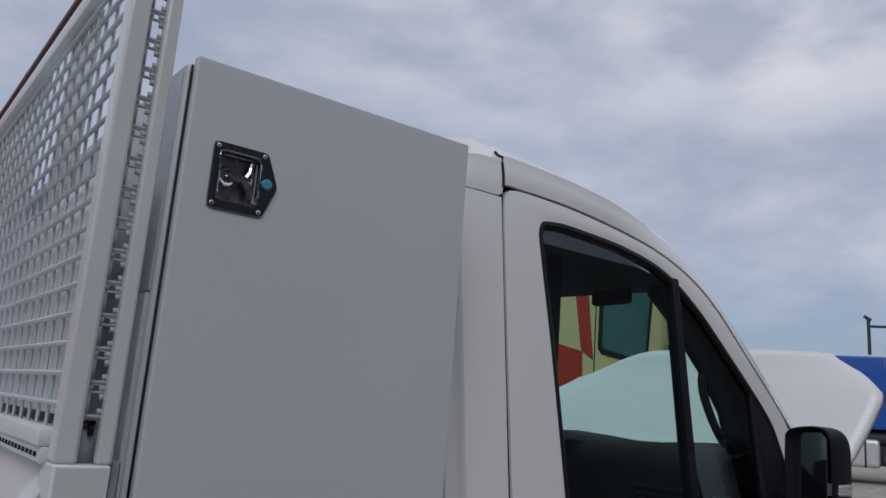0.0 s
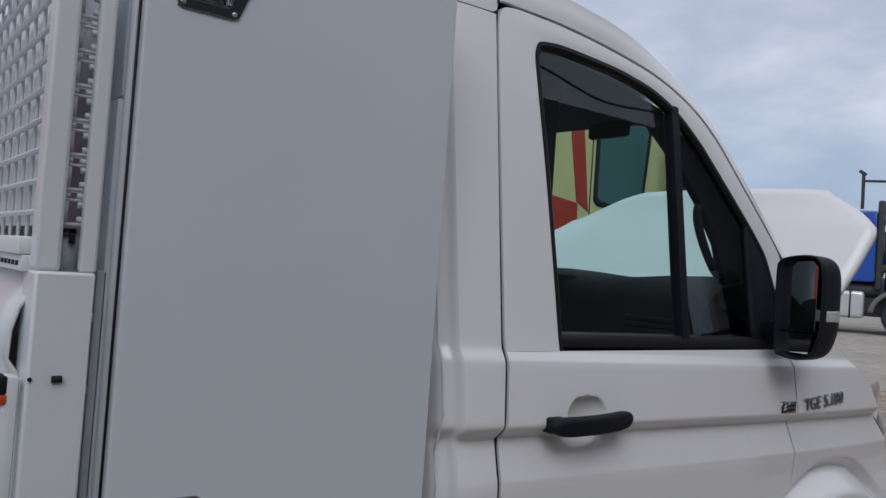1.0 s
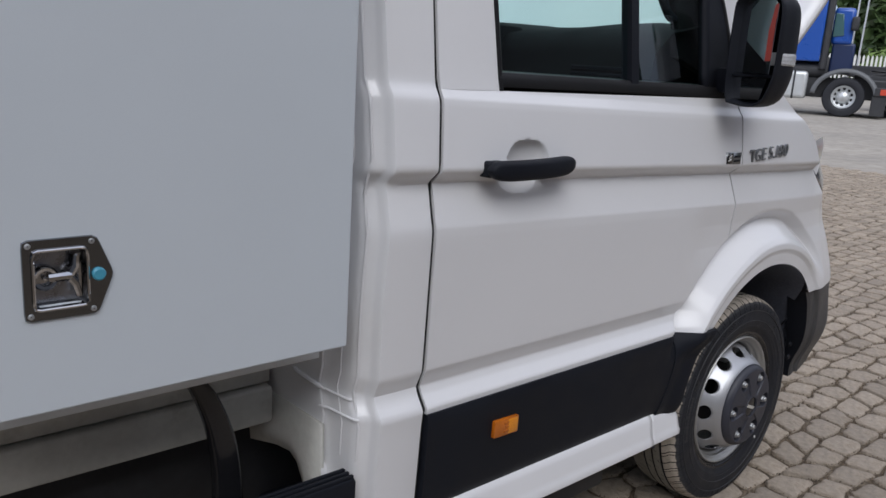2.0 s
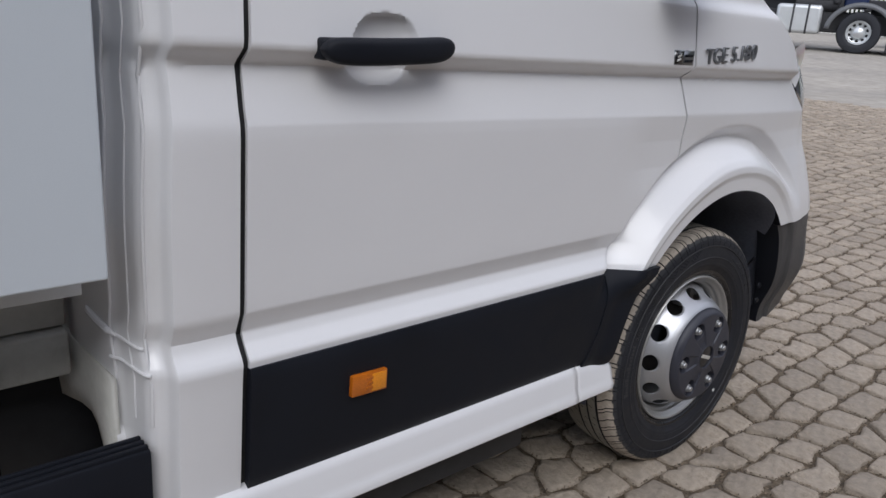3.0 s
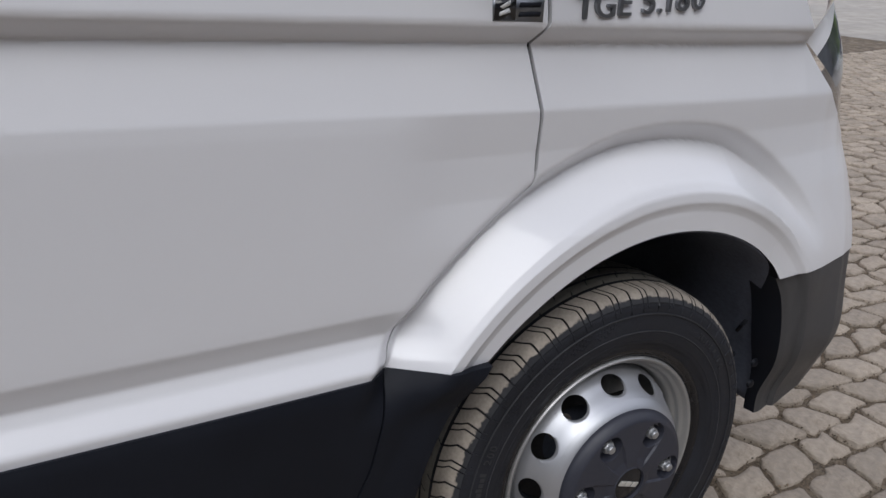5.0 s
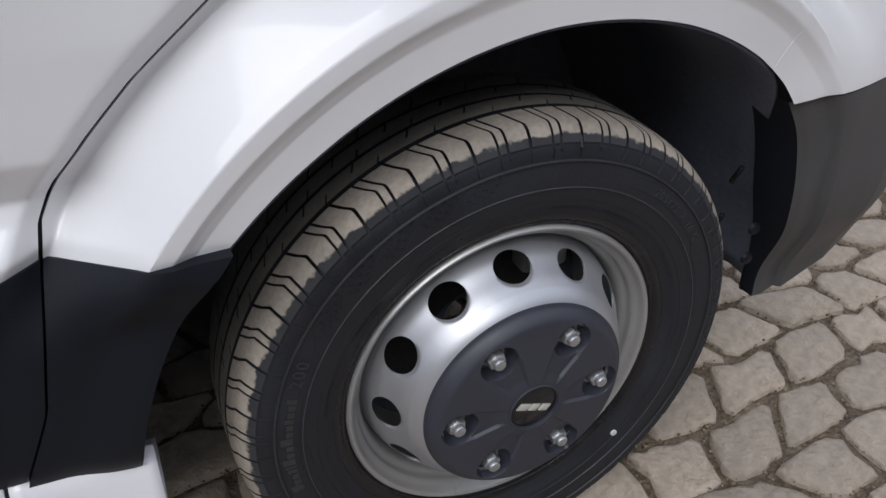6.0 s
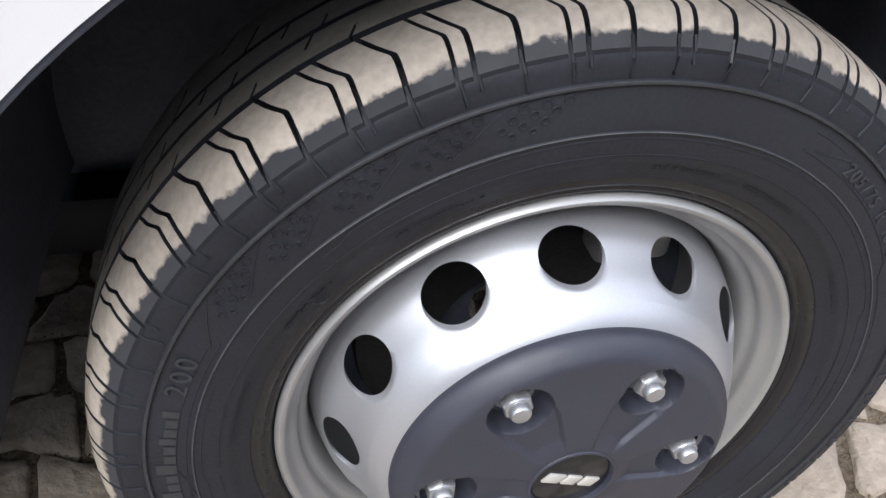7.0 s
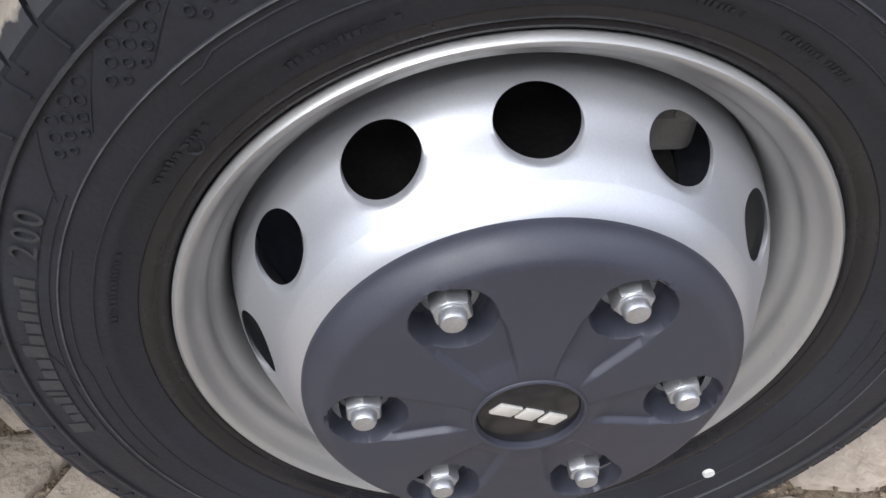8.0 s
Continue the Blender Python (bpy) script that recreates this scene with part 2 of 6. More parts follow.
CREAM = material("cream_truck_paint", (0.62, 0.53, 0.27), 0.35, coat=0.4, grain=0.02, stain=0.06)
RED = material("red_truck_paint", (0.42, 0.036, 0.024), 0.35, coat=0.4, grain=0.02, stain=0.06)
CHASSIS = material("dark_truck_chassis", (0.03, 0.031, 0.035), 0.6, grain=0.2, grain_size=20, stain=0.3, stain_size=3)
TANK = material("aluminium_tank", (0.6, 0.62, 0.63), 0.35, metal=0.5, grain=0.03, stain=0.08)
FENCEW = material("white_fence_paint", (0.68, 0.69, 0.66), 0.6, grain=0.06, grain_size=30, stain=0.1)
TRUCKGLASS = material("dark_cab_glass", (0.06, 0.13, 0.14), 0.08, grain=0.03, stain=0.08, coat=1.0)


# ---- mesh helpers ----
def part(name, bm, mat, parent=None, label="", smooth=True):
    me = bpy.data.meshes.new(name)
    bm.normal_update()
    if smooth:
        for e in bm.edges:
            if len(e.link_faces) == 2 and e.calc_face_angle(0) > 0.73:
                e.smooth = False
    bm.to_mesh(me)
    bm.free()
    me.materials.append(mat)
    if smooth:
        for p in me.polygons:
            p.use_smooth = True
    ob = new(name, me)
    if parent is not None:
        ob.parent = parent
    if label:
        tagged(ob, label)
    return ob


def empty(name, label, category, group="", kind="", at=(0, 0, 0)):
    ob = new(name)
    ob.location = at
    return tagged(ob, label, category, group, kind)


def add_grid(bm, rows, closed=False, flip=False):
    vs = [[bm.verts.new(p) for p in r] for r in rows]
    n = len(rows[0])
    for i in range(len(rows) - 1):
        for j in range(n if closed else n - 1):
            k = (j + 1) % n
            q = (vs[i][j], vs[i][k], vs[i + 1][k], vs[i + 1][j])
            bm.faces.new(q[::-1] if flip else q)
    return vs


def grid(rows, closed=False, flip=False):
    bm = bmesh.new()
    add_grid(bm, rows, closed, flip)
    return bm


def add_box(bm, x0, x1, y0, y1, z0, z1, bevel=0.0, m=None):
    b2 = bmesh.new()
    bmesh.ops.create_cube(b2, size=1.0)
    for v in b2.verts:
        v.co = Vector(((x0 + x1) / 2 + v.co.x * (x1 - x0), (y0 + y1) / 2 + v.co.y * (y1 - y0), (z0 + z1) / 2 + v.co.z * (z1 - z0)))
    if bevel:
        bmesh.ops.bevel(b2, geom=b2.edges[:], offset=bevel, segments=2, profile=0.5, affect="EDGES")
    if m is not None:
        b2.transform(m)
    tmp = bpy.data.meshes.new("tmp")
    b2.to_mesh(tmp)
    b2.free()
    bm.from_mesh(tmp)
    bpy.data.meshes.remove(tmp)
    return bm


def box(x0, x1, y0, y1, z0, z1, bevel=0.0, m=None):
    return add_box(bmesh.new(), x0, x1, y0, y1, z0, z1, bevel, m)


def add_tube(bm, pts, radius, sides=10, cap=True):
    pts = [Vector(p) for p in pts]
    rows = []
    up = Vector((0.13, 0.29, 0.95))
    for i, p in enumerate(pts):
        d = (pts[min(i + 1, len(pts) - 1)] - pts[max(i - 1, 0)]).normalized()
        a = d.cross(up)
        if a.length < 0.1:
            a = d.cross(Vector((1, 0, 0)))
        a.normalize()
        b = d.cross(a)
        r = radius[i] if isinstance(radius, (list, tuple)) else radius
        rows.append([p + r * (math.cos(t) * a + math.sin(t) * b) for t in [2 * math.pi * k / sides for k in range(sides)]])
    vs = add_grid(bm, rows, closed=True)
    if cap:
        bm.faces.new(vs[0][::-1])
        bm.faces.new(vs[-1])
    return bm


def tube(pts, radius, sides=10, cap=True):
    return add_tube(bmesh.new(), pts, radius, sides, cap)


def add_lathe(bm, profile, centre, sides=64, a0=0.0, a1=2 * math.pi):
    """Turns (radius, y) pairs about the line through centre along y."""
    full = abs(a1 - a0) > 6.28
    n = sides if full else sides + 1
    rows = []
    for r, y in profile:
        rows.append([Vector((centre[0] + r * math.cos(a0 + (a1 - a0) * k / sides), centre[1] + y, centre[2] + r * math.sin(a0 + (a1 - a0) * k / sides))) for k in range(n)])
    return add_grid(bm, rows, closed=full)


def lathe(profile, centre, sides=64, a0=0.0, a1=2 * math.pi):
    bm = bmesh.new()
    add_lathe(bm, profile, centre, sides, a0, a1)
    return bm


def add_prism(bm, outline, y0, y1, bevel=0.0):
    """A plate with the (x, z) outline between y0 and y1."""
    b2 = bmesh.new()
    f = b2.faces.new([b2.verts.new((x, y0, z)) for x, z in outline])
    ext = bmesh.ops.extrude_face_region(b2, geom=[f])
    for v in ext["geom"]:
        if isinstance(v, bmesh.types.BMVert):
            v.co.y = y1
    bmesh.ops.recalc_face_normals(b2, faces=b2.faces[:])
    if bevel:
        bmesh.ops.bevel(b2, geom=b2.edges[:], offset=bevel, segments=2, profile=0.5, affect="EDGES")
    tmp = bpy.data.meshes.new("tmp")
    b2.to_mesh(tmp)
    b2.free()
    bm.from_mesh(tmp)
    bpy.data.meshes.remove(tmp)
    return bm


def prism(outline, y0, y1, bevel=0.0):
    return add_prism(bmesh.new(), outline, y0, y1, bevel)


def interp(v, xs, ys):
    return float(np.interp(v, xs, ys))


def resample(pts, n):
    pts = [Vector(p) for p in pts]
    d = [0.0]
    for a, b in zip(pts, pts[1:]):
        d.append(d[-1] + (b - a).length)
    out = []
    for k in range(n):
        s = d[-1] * k / (n - 1)
        i = max(j for j in range(len(d) - 1) if d[j] <= s + 1e-9)
        f = 0 if d[i + 1] == d[i] else (s - d[i]) / (d[i + 1] - d[i])
        out.append(pts[i].lerp(pts[i + 1], f))
    return out


def smooth_curve(pts, per=8):
    """Catmull-Rom through the points."""
    pts = [Vector(p) for p in pts]
    out = []
    for i in range(len(pts) - 1):
        p0, p1, p2, p3 = pts[max(i - 1, 0)], pts[i], pts[i + 1], pts[min(i + 2, len(pts) - 1)]
        for k in range(per):
            t = k / per
            out.append(0.5 * ((2 * p1) + (p2 - p0) * t + (2 * p0 - 5 * p1 + 4 * p2 - p3) * t * t + (3 * p1 - p0 - 3 * p2 + p3) * t ** 3))
    return out + [pts[-1]]


def soften(ob, width=0.003, segments=2, angle=30):
    b = ob.modifiers.new("bevel", "BEVEL")
    b.width, b.segments, b.limit_method, b.angle_limit = width, segments, "ANGLE", radians(angle)
    return ob


def thick(ob, depth, offset=-1.0):
    s = ob.modifiers.new("solid", "SOLIDIFY")
    s.thickness, s.offset = depth, offset
    return ob


def sharp(ob, angle=35):
    """Smooth shading with hard edges kept."""
    me = ob.data
    bm = bmesh.new()
    bm.from_mesh(me)
    for e in bm.edges:
        if len(e.link_faces) == 2 and e.calc_face_angle(0) > radians(angle):
            e.smooth = False
    bm.to_mesh(me)
    bm.free()
    return ob


def lettering(name, text, mat, parent, m, size, depth, label=""):
    cu = bpy.data.curves.new(name, "FONT")
    cu.body, cu.size, cu.extrude, cu.align_x, cu.align_y = text, size, depth, "CENTER", "CENTER"
    tmp = bpy.data.objects.new(name, cu)
    scene.collection.objects.link(tmp)
    me = bpy.data.meshes.new_from_object(tmp.evaluated_get(bpy.context.evaluated_depsgraph_get()))
    bpy.data.objects.remove(tmp)
    me.transform(m)
    me.materials.clear()
    me.materials.append(mat)
    ob = new(name, me)
    ob.parent = parent
    return tagged(ob, label) if label else ob


# ---- ground ----
SLOPE = 0.0286


def ground_z(x, y=0.0):
    return SLOPE * x


bm = bmesh.new()
xs = [-400, -120, -40, -15, -6, -3, 0, 3, 6, 10, 20, 40, 120, 400, 1200]
ys = [-400, -120, -40, -15, -6, -3, 0, 3, 6, 10, 20, 40, 120, 400]
add_grid(bm, [[(x, y, ground_z(x) - 0.0085) for x in xs] for y in ys])
ground = tagged(part("ground", bm, JOINT), "sandy joint soil between worn paving setts of a yard", "ground", kind="structure")

# the plain dark building side that closes the yard behind the path
WALLDARK = material("dark_building_side", (0.11, 0.116, 0.125), 0.8, grain=0.15, grain_size=6, stain=0.25, stain_size=0.6)
tagged(part("wall_south", box(-45, 60, -10.6, -10.0, -1.8, 8.9, 0.02), WALLDARK, smooth=False), "dark plain building side across the yard", "wall", kind="structure")
cable = tagged(part("overhead_cable", tube(smooth_curve([(5.0, -10.0, 9.9), (7.5, -10.0, 9.45), (9.8, -10.0, 9.75), (12.2, -10.0, 9.25), (14.6, -10.0, 9.35), (18, -10.0, 9.2)], 6), 0.03, 6), WALLDARK), "dark cable strung along the roof edge", "cable")
for x in (9.8, 14.6):
    part("bracket", box(x - 0.14, x + 0.14, -10.15, -10.0, 8.9, 9.8, 0.02), WALLDARK, cable)
YARD = material("worn_yard_paving", (0.31, 0.285, 0.25), 0.9, grain=0.2, grain_size=5, stain=0.2, stain_size=0.7, bump=0.01)
tagged(part("pavement", grid([[(x, y, ground_z(x) - 0.006) for x in (9.45, 14, 20, 40, 90, 200)] for y in (-9.9, -5, 0, 5, 20, 60, 160)]), YARD, smooth=False), "pale worn yard paving beyond the setts", "pavement", kind="structure")

# ---- van body shape ----
AC = (0.02, 0.36)                    # wheel arch centre in x and z
MIDY = 1.02                          # van's middle line


def smoothstep(a, b, v):
    t = min(1.0, max(0.0, (v - a) / (b - a)))
    return t * t * (3 - 2 * t)


PROFILE_Z = [0.30, 0.44, 0.66, 0.696, 0.722, 0.738, 0.776, 0.79, 1.055, 1.075, 1.145, 1.163, 1.186, 1.194, 1.315, 1.328, 1.348, 1.362, 2.13, 2.30]
PROFILE_Y = [0.010, 0.008, 0.000, -0.003, 0.017, 0.0255, 0.0095, 0.009, 0.006, 0.007, 0.027, 0.033, 0.006, 0.004, 0.020, 0.023, 0.037, 0.041, 0.155, 0.200]


def arch_polar(x, z):
    dx, dz = x - AC[0], z - AC[1]
    return math.hypot(dx, dz), math.degrees(math.atan2(dz, dx))


def arch_in(deg):
    return interp(deg, [45, 52, 60, 75, 95, 110, 125, 138, 150], [0.449, 0.458, 0.463, 0.469, 0.474, 0.475, 0.476, 0.479, 0.481])


def front_shrink(deg):
    return interp(deg, [35, 55, 75, 100, 135, 160], [0.895, 0.95, 0.99, 1.0, 0.975, 0.96])


def front_taper(x, z):
    """How the nose draws in towards the middle of the van, at bumper height and at lamp height."""
    low = interp(x, [0.3, 0.45, 0.55, 0.60, 0.63, 0.66, 0.68, 0.70], [0, 0.0, 0.006, 0.022, 0.045, 0.085, 0.135, 0.22])
    high = interp(x, [-0.25, 0.07, 0.25, 0.36, 0.45, 0.52, 0.58, 0.63, 0.68, 0.72], [0, 0.010, 0.021, 0.033, 0.050, 0.075, 0.115, 0.17, 0.25, 0.34])
    k = smoothstep(0.66, 1.08, z)
    return low * (1 - k) + high * k


def side_y(x, z):
    """The van's skin, before any panel is cut from it."""
    ze = z + 0.027 * (x + 1.42) * smoothstep(0.86, 1.02, z) * (1 - smoothstep(1.5, 1.9, z) * 0.6)
    r, a = arch_polar(x, z)
    low = interp(ze, PROFILE_Z, PROFILE_Y)
    plain = interp(ze, [0.3, 0.7, 0.86, 0.93, 1.01, 1.075], [0.010, 0.008, 0.009, 0.015, 0.014, 0.007]) if ze < 1.075 else low
    k = smoothstep(-0.50, -0.38, x)
    y = low * (1 - k) + plain * k
    y += front_taper(x, z)
    if 20 < a < 175 and r < 0.75:
        rn = r / front_shrink(a)
        fold = 0.513 / front_shrink(a) ** 0.6
        f = interp(rn, [0.44, fold - 0.006, fold + 0.002, fold + 0.010, fold + 0.026, 0.556, 0.606, 0.6125, 0.616, 0.645, 0.651], [-0.029, -0.033, -0.036, -0.040, -0.040, -0.031, 0.023, 0.029, 0.028, 0.001, 0.0])
        w = smoothstep(0.60, 0.69, z) if x < 0 else 1.0
        if x > 0:
            k = smoothstep(0.10, 0.36, x)
            low = k * smoothstep(0.90, 0.72, z)
            soft = interp(rn, [0.44, fold - 0.006, fold + 0.002, fold + 0.012, fold + 0.03, fold + 0.16], [-0.016, -0.017, -0.019, -0.022, -0.021, 0.0])
            f = f * (1 - low) + soft * low
        y += f * w
    # finger bowl behind the door handle, with a clear rim
    h = abs((x + 1.175) / 0.066) ** 2.6 + abs((z - 1.188) / 0.058) ** 2.2
    if h < 1:
        y += 0.026 * (1 - h) ** 0.55
    return y


def skin(x, z, lift=0.0):
    return Vector((x, side_y(x, z) + lift, z))


def hemmed(rows, depth=0.030, ends=True):
    """Turns the panel's border inwards, as a folded edge."""
    def turned(p):
        return Vector((p.x, p.y + depth, p.z))
    if ends:
        rows = [[turned(r[0])] + list(r) + [turned(r[-1])] for r in rows]
    return [[turned(p) for p in rows[0]]] + rows + [[turned(p) for p in rows[-1]]]


van = empty("chassis_cab_van", "white single-cab van with raised bonnet and dark side trim", "van")


def rear_x(z):
    return interp(z, [0.3, 1.1, 1.34, 2.13], [-1.437, -1.430, -1.417, -1.402])


FZ = [0.30, 0.46, 0.54, 0.675, 0.716, 0.750, 0.784, 0.826, 0.864, 0.900, 0.929, 0.945, 1.03, 1.131, 1.145, 1.16, 1.33]
FX = [-0.60, -0.552, -0.516, -0.485, -0.475, -0.455, -0.425, -0.381, -0.332, -0.286, -0.253, -0.249, -0.252, -0.268, -0.262, -0.256, -0.260]


def front_x(z):
    return interp(z, FZ, FX)


# door skin
zs = [0.455 + (1.345 - 0.455) * i / 260 for i in range(261)]
rows = []
for z in zs:
    a, b = rear_x(z) + 0.0058, front_x(z) - 0.0025
    rows.append([skin(a + (b - a) * j / 300, z) for j in range(301)])
door = sharp(part("door", grid(hemmed(rows)[:-1]), PAINT, van, "white painted front passenger door"), 60)

# window surround of the door, between the shut line and the glass opening
OUT = [(-1.411, 1.345), (-1.408, 1.6), (-1.404, 1.9), (-1.400, 2.085), (-1.385, 2.118), (-1.34, 2.124), (-1.206, 2.120), (-1.09, 2.110), (-0.968, 2.094), (-0.86, 2.075), (-0.777, 2.052), (-0.70, 2.022), (-0.63, 1.983), (-0.56, 1.928), (-0.488, 1.855), (-0.369, 1.733), (-0.262, 1.623), (-0.256, 1.50), (-0.256, 1.345)]
INN = [(-1.247, 1.345), (-1.254, 1.5), (-1.268, 1.75), (-1.284, 1.95), (-1.290, 2.03), (-1.276, 2.064), (-1.20, 2.072), (-1.083, 2.066), (-0.99, 2.059), (-0.906, 2.046), (-0.84, 2.031), (-0.775, 2.006), (-0.71, 1.967), (-0.64, 1.914), (-0.56, 1.838), (-0.411, 1.694), (-0.345, 1.620), (-0.300, 1.50), (-0.290, 1.345)]
o2 = [Vector((x, 0, z)) for x, z in OUT]
i2 = [Vector((x, 0, z)) for x, z in INN]


def paired(a, b, per=6):
    ra, rb = [], []
    for k in range(len(a) - 1):
        for s in range(per):
            ra.append(a[k].lerp(a[k + 1], s / per))
            rb.append(b[k].lerp(b[k + 1], s / per))
    return ra + [a[-1]], rb + [b[-1]]


def settle_curve(pts, rounds=3):
    for _ in range(rounds):
        pts = [pts[0]] + [(pts[i - 1] + pts[i] * 2 + pts[i + 1]) / 4 for i in range(1, len(pts) - 1)] + [pts[-1]]
    return pts


po, pi = paired(o2, i2)
po, pi = settle_curve(po), settle_curve(pi)
rows = []
for k in range(9):
    f = k / 8
    lift = -0.0015 * math.sin(math.pi * f)
    rows.append([skin(a.lerp(b, f).x, a.lerp(b, f).z, lift) for a, b in zip(po, pi)])
sharp(part("window_surround", grid(hemmed(rows, ends=False), flip=True), PAINT, van), 60)

# black rubber round the glass, the upright bar and the mirror triangle
ring_in = []
for i, p in enumerate(pi):
    d = pi[min(i + 1, len(pi) - 1)] - pi[max(i - 1, 0)]
    nrm = Vector((d.z, 0, -d.x)).normalized()
    ring_in.append(p + nrm * 0.020)
bm = bmesh.new()
add_grid(bm, [[skin(p.x, p.z, 0.010) for p in pi], [skin(p.x, p.z, -0.001) for p in pi], [skin(p.lerp(q, .5).x, p.lerp(q, .5).z, -0.002) for p, q in zip(pi, ring_in)], [skin(q.x, q.z, 0.006) for q in ring_in], [skin(q.x, q.z, 0.022) for q in ring_in]], flip=True)
seal = part("window_seal", bm, RUBBER, van, "black rubber window seal")
bm = bmesh.new()
bot = [Vector((-1.247 + (1.247 - 0.290) * k / 40, 0, 1.366 - 0.006 * k / 40)) for k in range(41)]
add_grid(bm, [[skin(p.x, p.z + dz, l) for p in bot] for dz, l in ((-0.020, 0.014), (-0.013, 0.000), (0.004, -0.004), (0.016, 0.002), (0.020, 0.03))])
part("waist_seal", bm, RUBBER, seal)
bm = bmesh.new()
add_grid(bm, [[skin(-0.782 + 0.030 * f + 0.012 * s, 1.372 + 0.63 * s, l) for s in [k / 20 for k in range(21)]] for f, l in ((0, 0.03), (0, -0.001), (1, -0.001), (1, 0.03))], flip=False)
part("window_bar", bm, TRIM, seal)
bm = bmesh.new()
add_grid(bm, [[skin(-0.44 + 0.16 * s, 1.362 + t * (1.735 - 0.9 * 0.16 * s - 1.362) * (1.0), 0.001) for s in [k / 6 for k in range(7)]] for t in [k / 8 for k in range(9)]])
thick(part("mirror_base", bm, TRIM, van, "black plastic mirror mounting triangle"), 0.02)


def pane(x0a, x0b, x1a, x1b, name):
    rows = []
    for k in range(25):
        z = 1.366 + (2.072 - 1.366) * k / 24
        f = k / 24
        xa, xb = x0a + (x0b - x0a) * f, x1a + (x1b - x1a) * f
        # stay below the slanting pillar
        lim = interp(z, [1.366, 1.62, 1.694, 1.838, 1.914, 1.967, 2.006, 2.046, 2.066, 2.075], [-0.292, -0.345, -0.411, -0.56, -0.64, -0.71, -0.775, -0.906, -1.083, -1.20])
        xb = min(xb, lim)
        xa = min(xa, xb)
        rows.append([skin(xa + (xb - xa) * j / 12, z, 0.012) for j in range(13)])
    ob = part(name, grid(rows), GLASS, van, "dark tinted side window glass")
    ob.visible_shadow = False
    return ob


pane(-1.247, -1.290, -0.765, -0.755, "side_window")
pane(-0.765, -0.755, -0.29, -0.29, "quarter_window")

# rear pillar and the corner behind it
zs = [0.30 + (2.094 - 0.30) * i / 200 for i in range(201)]
rows, pillar_lines = [], []
for z in zs:
    x0 = rear_x(z) - 0.0055
    y0 = side_y(-1.50, z)
    edge = -1.532 - 0.012 * smoothstep(1.2, 0.9, z)
    r = [Vector((x0, side_y(x0, z), z))] + [Vector((x0 + (edge - x0) * j / 10, side_y(x0 + (edge - x0) * j / 10, z) + 0.004 * (j / 10) ** 4, z)) for j in range(1, 11)]
    damp = 0.35 * (y0 - 0.01)
    most = interp(z, [0.50, 0.56, 0.59, 0.60], [0.10, 0.11, 0.14, 0.30])
    for dx, dy in ((-0.002, 0.003), (-0.005, 0.010), (-0.007, 0.018), (-0.011, 0.025), (-0.020, 0.030), (-0.028, 0.034), (-0.033, 0.040), (-0.036, 0.052), (-0.039, 0.075), (-0.042, 0.100), (-0.045, 0.118), (-0.050, 0.124), (-0.053, 0.135), (-0.056, 0.20), (-0.058, 0.30)):
        dy = min(dy, most)
        r.append(Vector((edge + dx, y0 + 0.004 + dy - damp * smoothstep(0.02, 0.2, dy), z)))
    pillar_lines.append(r)
    rows.append(r[::-1])
sharp(part("rear_pillar", grid(hemmed(rows)), PAINT, van), 60)
# raised pressings and weld seams on the rear corner
for col, rad in ((16, 0.0030), (22, 0.0028), (19, 0.0016)):
    part("seam", tube([r[col] + Vector((-0.001, 0.0, 0)) for r in pillar_lines[34:195:4]], rad, 8), PAINT, van)
for z, first, last in ((0.732, 16, 23), (0.697, 16, 23)):
    row = pillar_lines[round((z - 0.30) / (2.094 - 0.30) * 200)]
    part("weld_bead", tube(smooth_curve([p + Vector((-0.002, -0.001, 0)) for p in row[first:last + 1]], 3), 0.0030, 8), PAINT, van)
part("pressed_ridge", tube(smooth_curve([(-1.590, 0.262, 0.746), (-1.602, 0.225, 0.744), (-1.600, 0.150, 0.738), (-1.590, 0.132, 0.730)], 4), [0.003] * 4 + [0.006] * 6 + [0.003] * 3, 8), PAINT, van)

# back wall of the cab
bm = bmesh.new()
add_grid(bm, [[(-1.598 + 0.010 * math.sin(j * 1.7) * (0.3 < i / 30 < 0.9), 0.26 + (2 * MIDY - 0.52) * j / 40, 0.60 + 1.60 * i / 30) for j in range(41)] for i in range(31)], flip=True)
thick(part("cab_back_wall", bm, PRIMER, van, "dusty white pressed-steel cab back wall"), 0.02)

# sill below the trim
bm = bmesh.new()
sill = [(0.462, 0.016), (0.452, -0.001), (0.440, -0.006), (0.405, -0.012), (0.392, -0.016), (0.386, -0.020), (0.374, -0.020), (0.368, -0.014), (0.362, 0.004), (0.350, 0.05), (0.345, 0.12)]
add_grid(bm, [[(-1.545 + (1.545 - 0.575) * j / 60, y, z) for j in range(61)] for z, y in sill], flip=True)
thick(part("sill", bm, PAINT, van), 0.006, 0)
bm = bmesh.new()
add_grid(bm, [[(x, y + 0.002, z - 0.17 * (x + 0.571) * smoothstep(0.40, 0.46, z)) for x in [-0.571 + 0.132 * j / 12 for j in range(13)]] for z, y in sill], flip=True)
thick(part("sill_end", bm, PAINT, van), 0.006, 0)

# black lower trim on the door
rows = []
for i in range(25):
    z = 0.456 + (0.684 - 0.456) * i / 24
    a, b = rear_x(z) + 0.005, front_x(z) - 0.0012
    lift = -0.012 + 0.008 * (2 * i / 24 - 1) ** 8
    rows.append([skin(a + (b - a) * j / 60, z, lift) for j in range(61)])
trim = sharp(part("door_trim", grid(hemmed(rows, 0.030)), TRIM, van, "dark grey plastic lower door trim"), 60)

